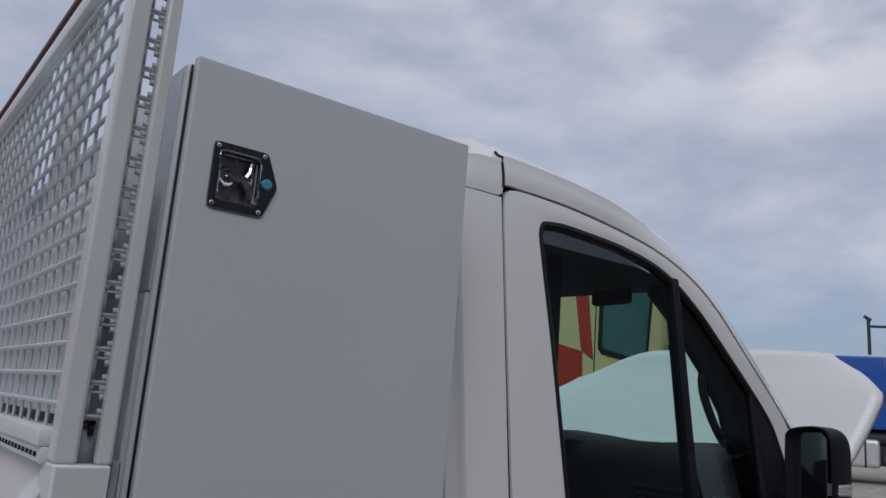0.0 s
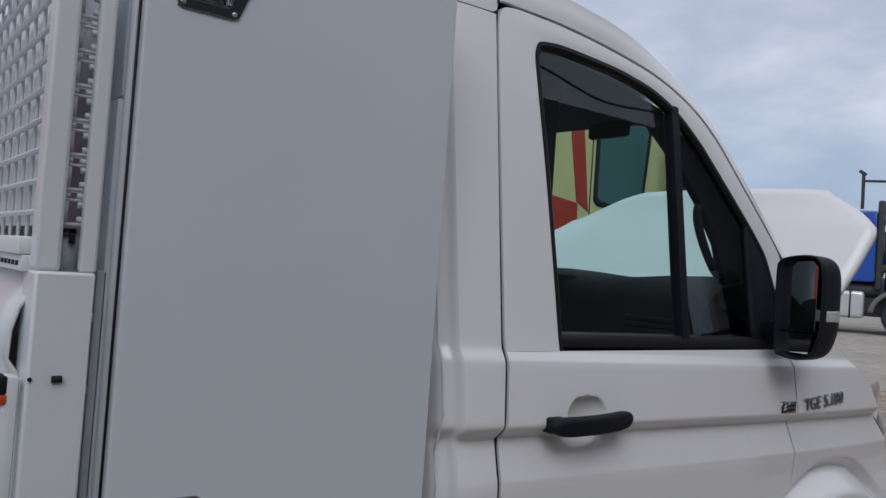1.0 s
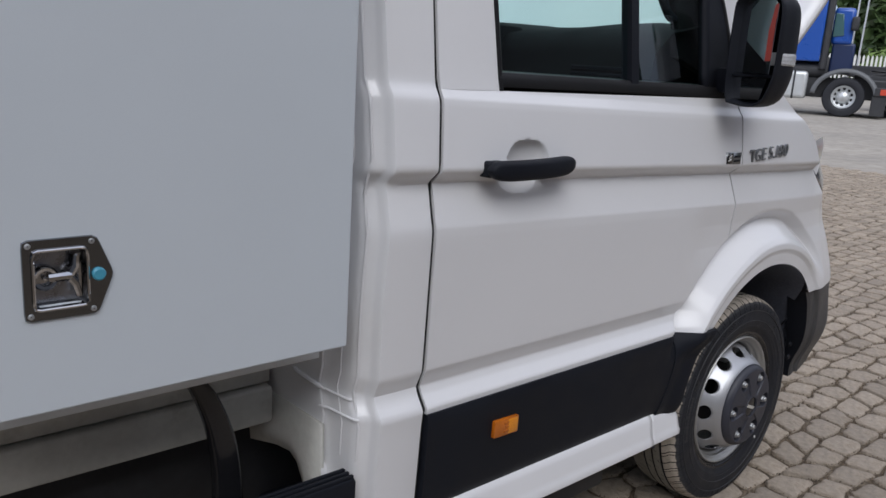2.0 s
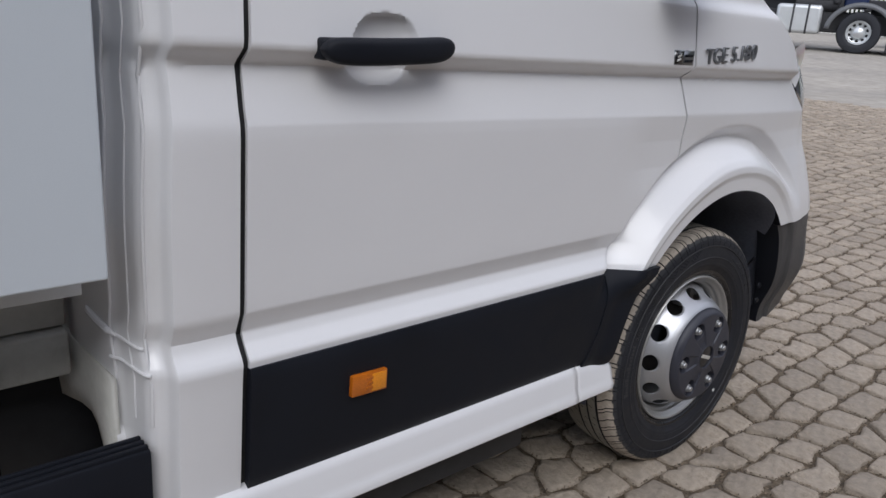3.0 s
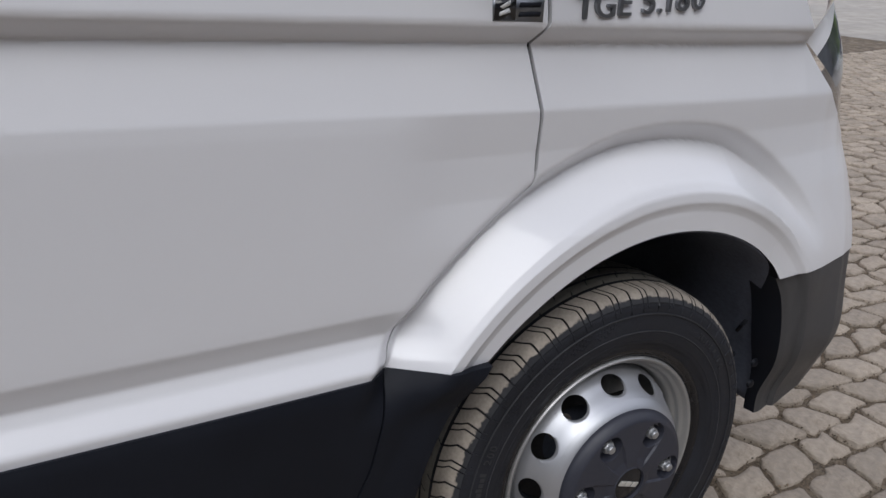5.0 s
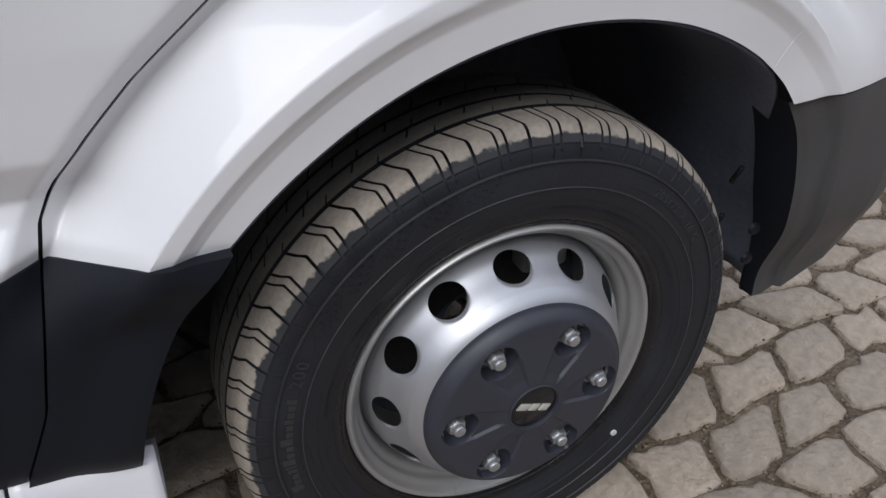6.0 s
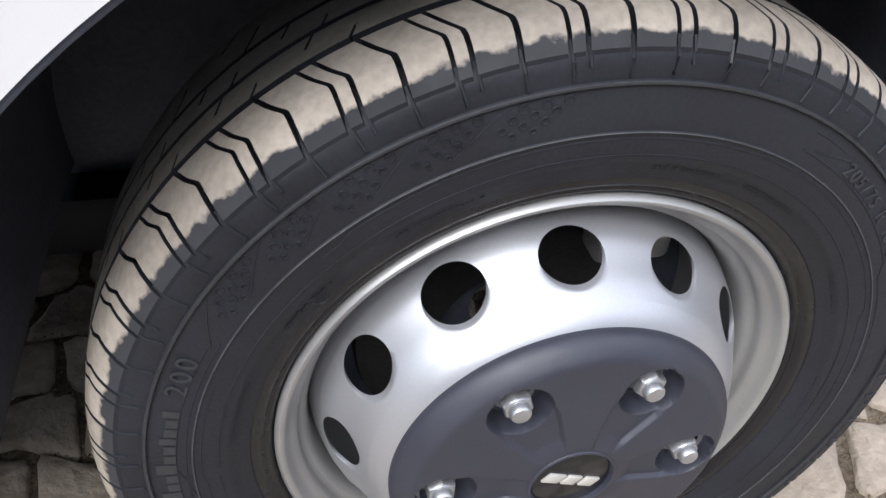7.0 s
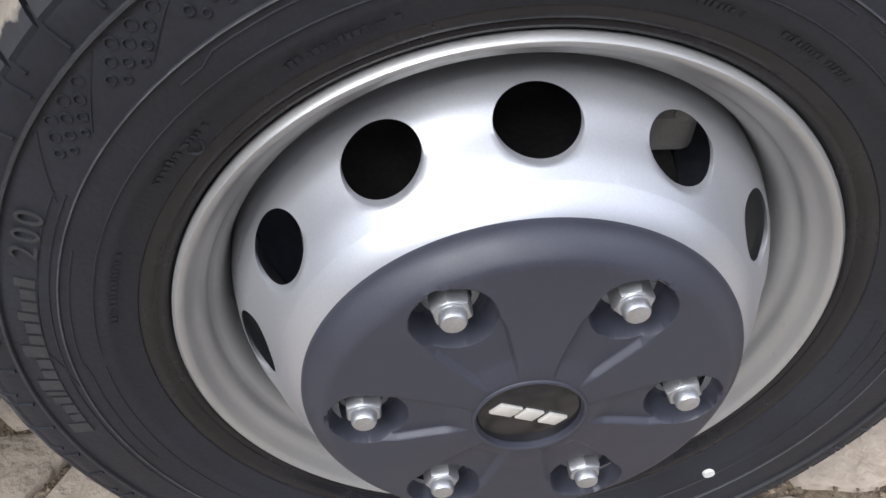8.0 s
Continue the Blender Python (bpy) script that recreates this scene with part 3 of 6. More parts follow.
# shut lines: dark channels behind the gaps
bm = bmesh.new()
add_grid(bm, [[(rear_x(z) + d, side_y(rear_x(z), z) + 0.007, z) for d in (-0.0060, 0.0062)] for z in [0.36 + 1.77 * k / 90 for k in range(91)]])
add_grid(bm, [[(front_x(z) + d, side_y(front_x(z), z) + 0.006, z) for d in (-0.0028, 0.0028)] for z in [0.40 + 0.93 * k / 90 for k in range(91)]])
add_grid(bm, [[skin(p.x + d * 0.3, p.z + d, 0.026) for d in (-0.02, 0.03)] for p in po[20:]])
part("shut_line_channel", bm, GAP, van)

# front wing, laid out round the wheel arch
WING = [(-0.483, 0.678), (-0.474, 0.716), (-0.452, 0.752), (-0.423, 0.784), (-0.379, 0.826), (-0.330, 0.864), (-0.284, 0.90), (-0.250, 0.930), (-0.246, 0.96), (-0.248, 1.03), (-0.264, 1.131), (-0.258, 1.145), (-0.252, 1.162), (-0.256, 1.345), (-0.25, 1.385), (-0.10, 1.400), (0.03, 1.366), (0.12, 1.318), (0.21, 1.266), (0.29, 1.212), (0.34, 1.140), (0.40, 1.080), (0.47, 1.015), (0.545, 0.957), (0.62, 0.905), (0.660, 0.84), (0.685, 0.76), (0.690, 0.702), (0.60, 0.703), (0.52, 0.703), (0.43, 0.698), (0.36, 0.692)]
edge = resample([Vector((x, 0, z)) for x, z in WING], 430)
fan = []
for p in edge:
    r, a = arch_polar(p.x, p.z)
    a = max(a, 47.2)
    fan.append((p, r, a))
rows = []
for k in range(121):
    f = (k / 120) ** 1.5
    row = []
    for p, r, a in fan:
        ri = arch_in(a)
        q = Vector((AC[0] + ri * math.cos(radians(a)), 0, AC[1] + ri * math.sin(radians(a))))
        s = q.lerp(p, f)
        row.append(skin(s.x, s.z))
    rows.append(row)
lip = [Vector((p.x + 0.010 * (p.x - AC[0]), p.y + 0.005, p.z + 0.010 * (p.z - AC[1]))) for p in rows[0]]
out = [Vector((p.x, p.y + 0.025, p.z)) for p in rows[-1]]
sharp(part("front_wing", grid([lip] + rows + [out], flip=True), PAINT, van, "white front wing with a flared wheel arch"), 60)

# fine joint across the lip of the arch
pts = []
for k in range(9):
    rr = 0.461 + 0.058 * k / 8
    pts.append(skin(AC[0] + rr * math.cos(radians(56)), AC[1] + rr * math.sin(radians(56)), 0.0002))
part("lip_joint", tube(pts, 0.0006, 5), WHITEP, van)

# black lower piece between door and wheel opening
rows = []
for i in range(17):
    z = 0.440 + (0.682 - 0.440) * i / 16
    a = front_x(z) + 0.0012
    th = math.asin(min(1, (z - AC[1]) / 0.479))
    b = AC[0] - 0.479 * math.cos(th)
    rows.append([skin(a + (b - a) * j / 12, z, -0.014 + 0.012 * (2 * i / 16 - 1) ** 8 - 0.012 * smoothstep(0.3, 1.0, j / 12)) for j in range(13)])
sharp(part("wing_trim", grid(hemmed(rows, 0.03)), TRIM, van, "dark grey plastic trim ahead of the door"), 60)

# bumper corner in front of the wheel
rows = []
inner = smooth_curve([(0.331, 0, 0.688), (0.359, 0, 0.645), (0.379, 0, 0.59), (0.397, 0, 0.517), (0.418, 0, 0.44), (0.428, 0, 0.332)], 6)
outer = smooth_curve([(0.690, 0, 0.700), (0.691, 0, 0.64), (0.690, 0, 0.58), (0.686, 0, 0.52), (0.676, 0, 0.46), (0.655, 0, 0.412)], 6)
for i in range(73):
    f = i / 72
    row = []
    for p, q in zip(inner, outer):
        s = p.lerp(q, f)
        k = smoothstep(0.50, 0.688, s.z)
        row.append(Vector((s.x, (front_taper(s.x, 0.68) - 0.008) * (1 - k) + (skin(s.x, max(s.z, 0.67)).y + 0.003) * k + 0.010 * (1 - 0.5 * k) * smoothstep(0.178, 0.150, f) + 0.004 * smoothstep(0.05, 0.0, f) + 0.05 * smoothstep(0.60, 0.36, s.z) ** 2, s.z)))
    rows.append(row)
back = [Vector((p.x - 0.003, p.y + 0.025, p.z)) for p in rows[0]]
back2 = [Vector((p.x - 0.004, 0.075, p.z)) for p in rows[0]]
nose = [Vector((p.x + 0.02, p.y + 0.12, p.z)) for p in rows[-1]]
nose2 = [Vector((p.x + 0.10, MIDY, p.z)) for p in rows[-1]]
soften(part("front_panel", box(0.52, 0.70, 0.22, 2 * MIDY - 0.22, 0.70, 0.93), PAINT, van), 0.03, 3)
soften(part("grille", box(0.50, 0.66, 0.30, 2 * MIDY - 0.30, 0.93, 1.08), TRIM, van), 0.02, 2)
part("front_bumper", grid(rows + [nose, nose2], flip=False), BUMPER, van, "dark grey plastic front bumper corner")
part("bumper_return", grid([back2, back, [Vector(p) for p in rows[0]]], flip=False), TRIM, van)

# headlamp
def lamp_point(s, f):
    x = 0.342 + 0.276 * s + (0.12 - 0.05 * s) * f
    z = 1.138 - 0.232 * s
    return Vector((x, side_y(x, z) + 0.004 + 0.03 * f * f, z + 0.012 * math.sin(math.pi * s) + 0.085 * f))


part("headlamp", grid([[lamp_point(0.24 + 0.76 * j / 10, k / 12) for j in range(11)] for k in range(13)]), LAMP, van, "clear headlamp with dark chrome inside")
part("lamp_corner", grid([[lamp_point(0.24 * j / 4, k / 12) for j in range(5)] for k in range(13)]), PAINT, van)

# arch liner and the dark space behind the wheel
bm = bmesh.new()
angs = [radians(-3 + 190 * k / 60) for k in range(61)]


def liner_point(a, y, d):
    deg = math.degrees(a)
    k = smoothstep(58, 26, deg)
    r = (arch_in(deg) + d) * (1 - k) + (0.428 + d) * k
    if y < 0.001:
        e = arch_in(deg) + 0.001
        r = r * k + (e - 0.001) * (1 - k)
        y = (side_y(AC[0] + e * math.cos(a), AC[1] + e * math.sin(a)) + 0.003) * (1 - k)
    return (AC[0] + r * math.cos(a), y + 0.085 * k + 0.03 * smoothstep(150, 165, deg), AC[1] + r * math.sin(a))


add_grid(bm, [[liner_point(a, y, d) for a in angs] for y, d in ((0.000, 0.004), (0.05, 0.008), (0.10, -0.006), (0.30, -0.008), (0.45, -0.01), (0.55, -0.02))])
thick(part("arch_liner", bm, LINER, van, "black plastic wheel arch liner"), 0.004, 1)
bm = bmesh.new()
add_grid(bm, [[(AC[0] - 0.66 + 1.12 * j / 10, 0.56, 0.27 + 0.61 * i / 8) for j in range(11)] for i in range(9)])
part("inner_wheel_housing", bm, LINER, van)
for x, z, l in ((0.33, 0.50, 0.05), (0.345, 0.57, 0.04)):
    part("liner_rib", tube([(x, 0.06, z), (x + 0.02, 0.09, z - l)], 0.004, 6), TRIM, van)
for z in (0.42, 0.47, 0.62):
    part("liner_clip", lathe([(0.0, -0.006), (0.008, -0.005), (0.010, 0.0)], (0.385, 0.05, z), 10), TRIM, van)

# roof side and windscreen pillar above the shut line
SIL = [(-1.600, 0.250, 2.20), (-1.48, 0.236, 2.247), (-1.410, 0.2365, 2.249), (-1.392, 0.237, 2.2495), (-1.346, 0.237, 2.250), (-1.196, 0.234, 2.239), (-1.09, 0.231, 2.227), (-0.979, 0.227, 2.210), (-0.89, 0.222, 2.190), (-0.818, 0.216, 2.168), (-0.73, 0.209, 2.140), (-0.649, 0.202, 2.100), (-0.56, 0.191, 2.030), (-0.427, 0.174, 1.914), (-0.303, 0.158, 1.788), (-0.15, 0.14, 1.63), (0.08, 0.12, 1.40)]
LOW = [(-1.600, 2.094), (-1.48, 2.097), (-1.412, 2.100), (-1.395, 2.128), (-1.34, 2.1305), (-1.206, 2.1275), (-1.09, 2.118), (-0.968, 2.102), (-0.86, 2.083), (-0.777, 2.060), (-0.70, 2.030), (-0.626, 1.990), (-0.553, 1.934), (-0.480, 1.861), (-0.362, 1.740), (-0.25, 1.620), (-0.02, 1.365)]
sil = smooth_curve(SIL, 6)
low = smooth_curve([(x, 0, z) for x, z in LOW], 6)
rows = []
for k in range(11):
    f = k / 10
    row = []
    for a, b in zip(low, sil):
        base = Vector((a.x, side_y(a.x, a.z), a.z))
        s = base.lerp(b, f)
        bulge = 0.022 * math.sin(math.pi * min(1, f * 1.05)) + (0.008 * smoothstep(0.38, 0.46, f) * (1 - smoothstep(0.46, 0.62, f)))
        bulge *= 1 - 0.75 * smoothstep(-1.05, -0.65, s.x)
        s.y -= bulge
        s.z += bulge * 0.55
        row.append(s)
    rows.append(row)
turned = [Vector((p.x, p.y + 0.012, p.z)) for p in rows[0]]
part("roof_side", grid([turned] + rows), PAINT, van)
# the shut line carries on up the roof side
bm = bmesh.new()
k0 = min(range(len(low)), key=lambda i: abs(low[i].x + 1.401))
add_tube(bm, [r[k0] + Vector((0.0, -0.0005, 0.0)) for r in rows[:8]], 0.0038, 8)
part("roof_joint", bm, GAP, van)

# roof and windscreen
top = sil[:sil.index(min(sil, key=lambda p: abs(p.x + 0.60))) + 1]
rows = []
for k in range(17):
    f = k / 16
    rows.append([Vector((p.x + (0.10 * math.sin(math.pi * f) if i == len(top) - 1 else 0), p.y + (2 * (MIDY - p.y)) * f, p.z + 0.075 * math.sin(math.pi * f) ** 0.7)) for i, p in enumerate(top)])
thick(part("roof", grid(rows), PAINT, van), 0.02)
bottom = sil[len(top) - 1:]
rows = []
for k in range(17):
    f = k / 16
    rows.append([Vector((p.x + 0.10 * math.sin(math.pi * f), p.y + 0.012 + (2 * (MIDY - p.y - 0.012)) * f, p.z + 0.02 * math.sin(math.pi * f))) for p in bottom])
ws = part("windscreen", grid(rows), CLEAR, van, "clear laminated windscreen")
ws.visible_shadow = False
for s in (0, 1):
    bm = bmesh.new()
    pts = [(p.x - 0.045, (p.y + 0.075) if s == 0 else 2 * MIDY - p.y - 0.075, p.z - 0.045) for p in bottom]
    add_tube(bm, pts, 0.055, 10)
    part("pillar_trim", bm, DASH, van)

# the far side, mirrored in plain form
bm = bmesh.new()
rows = []
for k in range(5):
    f = k / 4
    rows.append([Vector((a.lerp(b, f).x, 2 * MIDY - side_y(a.lerp(b, f).x, a.lerp(b, f).z), a.lerp(b, f).z)) for a, b in zip(po, pi)])
add_grid(bm, rows)
add_grid(bm, [[(-1.60 + 1.345 * j / 20, 2 * MIDY - 0.02, 0.36 + 1.0 * i / 10) for j in range(21)] for i in range(11)])
add_grid(bm, [[(-1.60 + 0.19 * j / 4, 2 * MIDY - 0.02 - 0.2 * max(0, i - 4) / 10, 1.345 + 0.8 * i / 10) for j in range(5)] for i in range(11)])
rows = []
for p, r, a in fan[::15]:
    ri = arch_in(a)
    rows.append([Vector((AC[0] + (ri + (r - ri) * f) * math.cos(radians(a)), 2 * MIDY - 0.02, AC[1] + (ri + (r - ri) * f) * math.sin(radians(a)))) for f in (0, 0.5, 1)])
add_grid(bm, rows)
thick(part("far_side", bm, PAINT, van), 0.02, 0)
rows = []
for a, b in zip(low, sil):
    rows.append([Vector((a.x, 2 * MIDY - side_y(a.x, a.z), a.z)), Vector((b.x, 2 * MIDY - b.y, b.z))])
thick(part("far_roof_side", grid(rows), PAINT, van), 0.02, 0)
bm = box(-1.58, -0.66, 0.14, 2 * MIDY - 0.14, 0.29, 0.35, 0.01)
part("floor_pan", bm, TRIM, van)
# added dark rail that blocks side light from the ground below the sill
part("underbody_rail", box(-1.55, -0.62, 0.10, 0.22, 0.21, 0.35, 0.01), CHASSIS, van)
# unseen tray, added to deepen the shadow on the ground behind the wheel
part("engine_undertray", box(-1.25, 0.60, 0.50, 1.66, 0.20, 0.29, 0.02), TRIM, van)

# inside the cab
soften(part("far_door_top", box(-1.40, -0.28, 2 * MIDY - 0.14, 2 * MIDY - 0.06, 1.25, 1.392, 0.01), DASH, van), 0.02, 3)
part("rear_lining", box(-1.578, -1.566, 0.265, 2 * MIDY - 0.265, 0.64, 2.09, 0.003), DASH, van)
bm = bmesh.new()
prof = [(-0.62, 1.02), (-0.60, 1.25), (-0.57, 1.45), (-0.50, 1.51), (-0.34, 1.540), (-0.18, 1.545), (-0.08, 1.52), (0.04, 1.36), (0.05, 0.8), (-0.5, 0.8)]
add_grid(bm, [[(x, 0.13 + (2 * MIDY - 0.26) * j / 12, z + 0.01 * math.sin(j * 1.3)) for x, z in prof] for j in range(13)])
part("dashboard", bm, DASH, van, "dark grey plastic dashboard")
bm = bmesh.new()
add_box(bm, -0.58, -0.42, 0.75, 1.20, 1.42, 1.53, 0.02)
part("instrument_cowl", bm, DASH, van)
bm = bmesh.new()
for k in range(5):
    add_box(bm, -0.59, -0.57, 0.22, 0.40, 1.33 + 0.018 * k, 1.34 + 0.018 * k, 0.002)
part("air_vent", bm, TRIM, van)
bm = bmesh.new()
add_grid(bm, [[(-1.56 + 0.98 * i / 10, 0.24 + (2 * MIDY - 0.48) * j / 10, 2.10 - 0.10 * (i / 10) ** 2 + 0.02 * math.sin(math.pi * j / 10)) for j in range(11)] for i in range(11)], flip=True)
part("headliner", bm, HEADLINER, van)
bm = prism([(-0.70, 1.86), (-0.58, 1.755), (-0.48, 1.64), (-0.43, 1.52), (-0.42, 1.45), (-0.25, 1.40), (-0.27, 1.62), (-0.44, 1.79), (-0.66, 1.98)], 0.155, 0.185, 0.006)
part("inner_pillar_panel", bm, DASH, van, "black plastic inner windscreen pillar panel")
bm = bmesh.new()
add_tube(bm, smooth_curve([(-0.56, 0.17, 1.765), (-0.575, 0.17, 1.735), (-0.565, 0.17, 1.69), (-0.53, 0.17, 1.63), (-0.485, 0.17, 1.575), (-0.455, 0.17, 1.555), (-0.43, 0.17, 1.56)], 5), 0.013, 8)
part("grab_handle", bm, TRIM, van)
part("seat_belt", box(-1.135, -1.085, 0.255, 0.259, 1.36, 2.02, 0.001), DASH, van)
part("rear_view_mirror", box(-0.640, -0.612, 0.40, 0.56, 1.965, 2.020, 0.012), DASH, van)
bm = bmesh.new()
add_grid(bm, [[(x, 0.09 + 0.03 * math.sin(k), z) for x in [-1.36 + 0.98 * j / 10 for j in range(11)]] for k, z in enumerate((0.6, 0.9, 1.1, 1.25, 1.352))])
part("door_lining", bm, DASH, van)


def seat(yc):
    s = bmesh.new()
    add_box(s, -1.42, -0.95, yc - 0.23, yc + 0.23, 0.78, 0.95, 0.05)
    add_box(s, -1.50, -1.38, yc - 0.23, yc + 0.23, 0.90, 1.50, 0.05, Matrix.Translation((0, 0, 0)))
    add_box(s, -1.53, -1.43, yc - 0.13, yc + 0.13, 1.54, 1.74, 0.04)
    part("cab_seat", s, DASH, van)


seat(0.50)
seat(1.55)

# raised bonnet
bm = bmesh.new()
rows = []
for i in range(25):
    f = i / 24
    half = interp(f, [0, 0.5, 0.74, 0.86, 0.95, 1.0], [0.80, 0.86, 0.885, 0.80, 0.70, 0.66])
    row = []
    for j in range(33):
        u = -1 + 2 * j / 32
        row.append(Vector((0.07 + 0.43 * f + 0.03 * math.sin(math.pi * f) - 0.012 * smoothstep(0.85, 1, f) - 0.03 * (1 - abs(u) ** 4), 0.98 + half * u, 1.32 + 0.60 * f - 0.012 * abs(u) ** 5 + 0.012 * (1 - u * u) - 0.11 * f * smoothstep(0.2, 1.0, u))))
    rows.append(row)
add_grid(bm, rows)
bonnet = part("bonnet", bm, PAINT, van, "white bonnet propped open above the engine bay")
thick(bonnet, 0.025)
# engine bay below the bonnet
bm = bmesh.new()
add_box(bm, -0.02, 0.46, 0.22, 2 * MIDY - 0.22, 0.86, 1.12, 0.02)
add_box(bm, -0.02, 0.46, 0.58, 2 * MIDY - 0.58, 0.5, 0.858, 0.02)
add_box(bm, 0.05, 0.30, 0.35, 0.7, 1.10, 1.20, 0.03)
add_box(bm, 0.06, 0.42, 0.9, 1.4, 1.10, 1.22, 0.03)
part("engine_bay", bm, CHASSIS, van)

# door handle
bm = bmesh.new()
hp = []
for k in range(49):
    f = k / 48
    x = -1.312 + 0.262 * f
    end = max(0.02, (1 - abs(2 * f - 1) ** 9) ** 0.6)
    zc = 1.188 + 0.003 * (2 * f - 1) + 0.004 * abs(2 * f - 1) ** 3
    yc = -0.016 - 0.010 * math.sin(math.pi * f)
    ring = []
    for q in range(20):
        a = 2 * math.pi * q / 20
        ca, sa = math.copysign(abs(math.cos(a)) ** 0.65, math.cos(a)), math.copysign(abs(math.sin(a)) ** 0.65, math.sin(a))
        ring.append((x, yc + 0.0155 * (0.45 + 0.55 * end) * ca, zc + 0.0215 * end * sa))
    hp.append(ring)
vs = add_grid(bm, hp, closed=True)
bm.faces.new(vs[0][::-1])
bm.faces.new(vs[-1])
handle = part("door_handle", bm, TRIM, door, "black plastic pull handle")
for x0, x1 in ((-1.308, -1.262), (-1.094, -1.054)):
    soften(part("handle_foot", box(x0, x1, -0.012, 0.030, 1.172, 1.206), TRIM, handle), 0.006)

# model badge and small dealer plate
yy = side_y(-0.3, 1.18)
plate = part("dealer_sticker", prism([(-0.347, 1.165), (-0.268, 1.163), (-0.268, 1.196), (-0.347, 1.198)], yy - 0.0025, yy + 0.01), BADGE, door, "small two-tone dealer sticker")
part("sticker_field", prism([(-0.3455, 1.1665), (-0.313, 1.1657), (-0.313, 1.1955), (-0.3455, 1.1965)], yy - 0.0032, yy), GLOSSBLACK, plate, "black sticker field")
for pts in (((-0.338, 1.183), (-0.322, 1.191), (-0.322, 1.185), (-0.333, 1.180)), ((-0.338, 1.176), (-0.324, 1.181), (-0.321, 1.176), (-0.338, 1.171))):
    part("sticker_print", prism(list(pts), yy - 0.0038, yy), WHITEP, plate)
for k in range(2):
    z = 1.170 + 0.012 * k
    part("sticker_bar", prism([(-0.308, z), (-0.274, z), (-0.272, z + 0.006), (-0.306, z + 0.006)], yy - 0.0032, yy), TRIM, plate)
BADGE_TEXT, BADGE_ADVANCE = "TGE 5.180", (0.036, 0.037, 0.034, 0.014, 0.032, 0.014, 0.022, 0.034, 0.032)
run = -0.088 - sum(BADGE_ADVANCE) / 2
for ch, adv in zip(BADGE_TEXT, BADGE_ADVANCE):
    if ch != " ":
        x = run + adv / 2
        lettering("badge_letter", ch, BADGE, van, Matrix.Translation((x, side_y(x, 1.187) - 0.004, 1.188 + 0.007 * (x + 0.088) / 0.13)) @ Matrix.Rotation(radians(4.0), 4, "Z") @ Matrix.Rotation(radians(90), 4, "X") @ Matrix.Diagonal((1.12, 1.0, 1.0, 1)), 0.053, 0.003, "dark chrome badge letter")
    run += adv

# amber side reflector on the door trim
bm = bmesh.new()
add_prism(bm, [(-1.236, 0.581), (-1.158, 0.579), (-1.158, 0.620), (-1.236, 0.622)], -0.019, -0.004, 0.002)
for k in range(3):
    add_box(bm, -1.205 + 0.004 * (k % 2), -1.190, -0.0205, -0.015, 0.588 + 0.010 * k, 0.594 + 0.010 * k, 0.001)
reflector = sharp(part("side_reflector", bm, AMBER, trim, "amber side marker reflector"), 30)
sharp(part("reflector_lens", prism([(-1.193, 0.583), (-1.161, 0.582), (-1.161, 0.617), (-1.193, 0.618)], -0.0205, -0.012, 0.0015), AMBERLENS, reflector, "bright amber lens half"), 30)

# door mirror: a shell open to the rear, cut away at its lower outer corner
def mirror_ring(x, s, dy=0.0):
    pts = []
    base = [(-0.012, 1.338), (-0.070, 1.330), (-0.112, 1.345), (-0.134, 1.400), (-0.1385, 1.450), (-0.1385, 1.560), (-0.128, 1.606), (-0.100, 1.622), (-0.040, 1.618), (-0.008, 1.604), (-0.001, 1.565), (-0.001, 1.390)]
    loop = smooth_curve([(x, y, z) for y, z in base + base[:1]], 4)[:-1]
    for p in loop:
        pts.append(Vector((x, -0.070 + (p.y + 0.070) * s + dy, 1.478 + (p.z - 1.478) * (0.5 + 0.5 * s))))
    return pts


bm = bmesh.new()
shell = [mirror_ring(-0.402, 0.80), mirror_ring(-0.424, 0.89), mirror_ring(-0.431, 0.94), mirror_ring(-0.430, 0.98), mirror_ring(-0.424, 1.0)]
shell += [mirror_ring(-0.424 + 0.165 * f, math.sqrt(max(0.03, 1 - max(0.0, (f - 0.3) / 0.7) ** 2.2))) for f in [k / 12 for k in range(1, 13)]]
vs = add_grid(bm, shell, closed=True)
bm.faces.new(vs[-1])
mir = part("door_mirror", bm, TRIM, van, "black door mirror with two glasses and a clear indicator")
bm = bmesh.new()
add_box(bm, -0.412, -0.402, -0.130, -0.008, 1.408, 1.416, 0.002)
part("glass_divider", bm, TRIM, mir)
turn = Matrix.Translation((-0.420, -0.068, 0)) @ Matrix.Rotation(radians(-17), 4, "Z") @ Matrix.Translation((0, 0.068, 0)) @ Matrix.Rotation(radians(90), 4, "Z")
bm = prism([(-0.128, 1.418), (-0.004, 1.418), (-0.004, 1.575), (-0.018, 1.602), (-0.112, 1.606), (-0.130, 1.590)], -0.001, 0.001)
bm.transform(turn)
part("mirror_glass", bm, MIRROR, mir, smooth=False)
bm = prism([(-0.108, 1.350), (-0.012, 1.350), (-0.006, 1.406), (-0.124, 1.406)], -0.001, 0.001)
bm.transform(turn)
part("wide_angle_glass", bm, MIRROR, mir, smooth=False)
bm = bmesh.new()
add_box(bm, -0.405, -0.325, -0.1405, -0.10, 1.440, 1.474, 0.006)
for k in range(3):
    add_box(bm, -0.404, -0.330, -0.1415, -0.139, 1.4455 + 0.009 * k, 1.4475 + 0.009 * k, 0.0005)
part("mirror_indicator", bm, INDIC, mir, "clear ribbed indicator lens")
bm = bmesh.new()
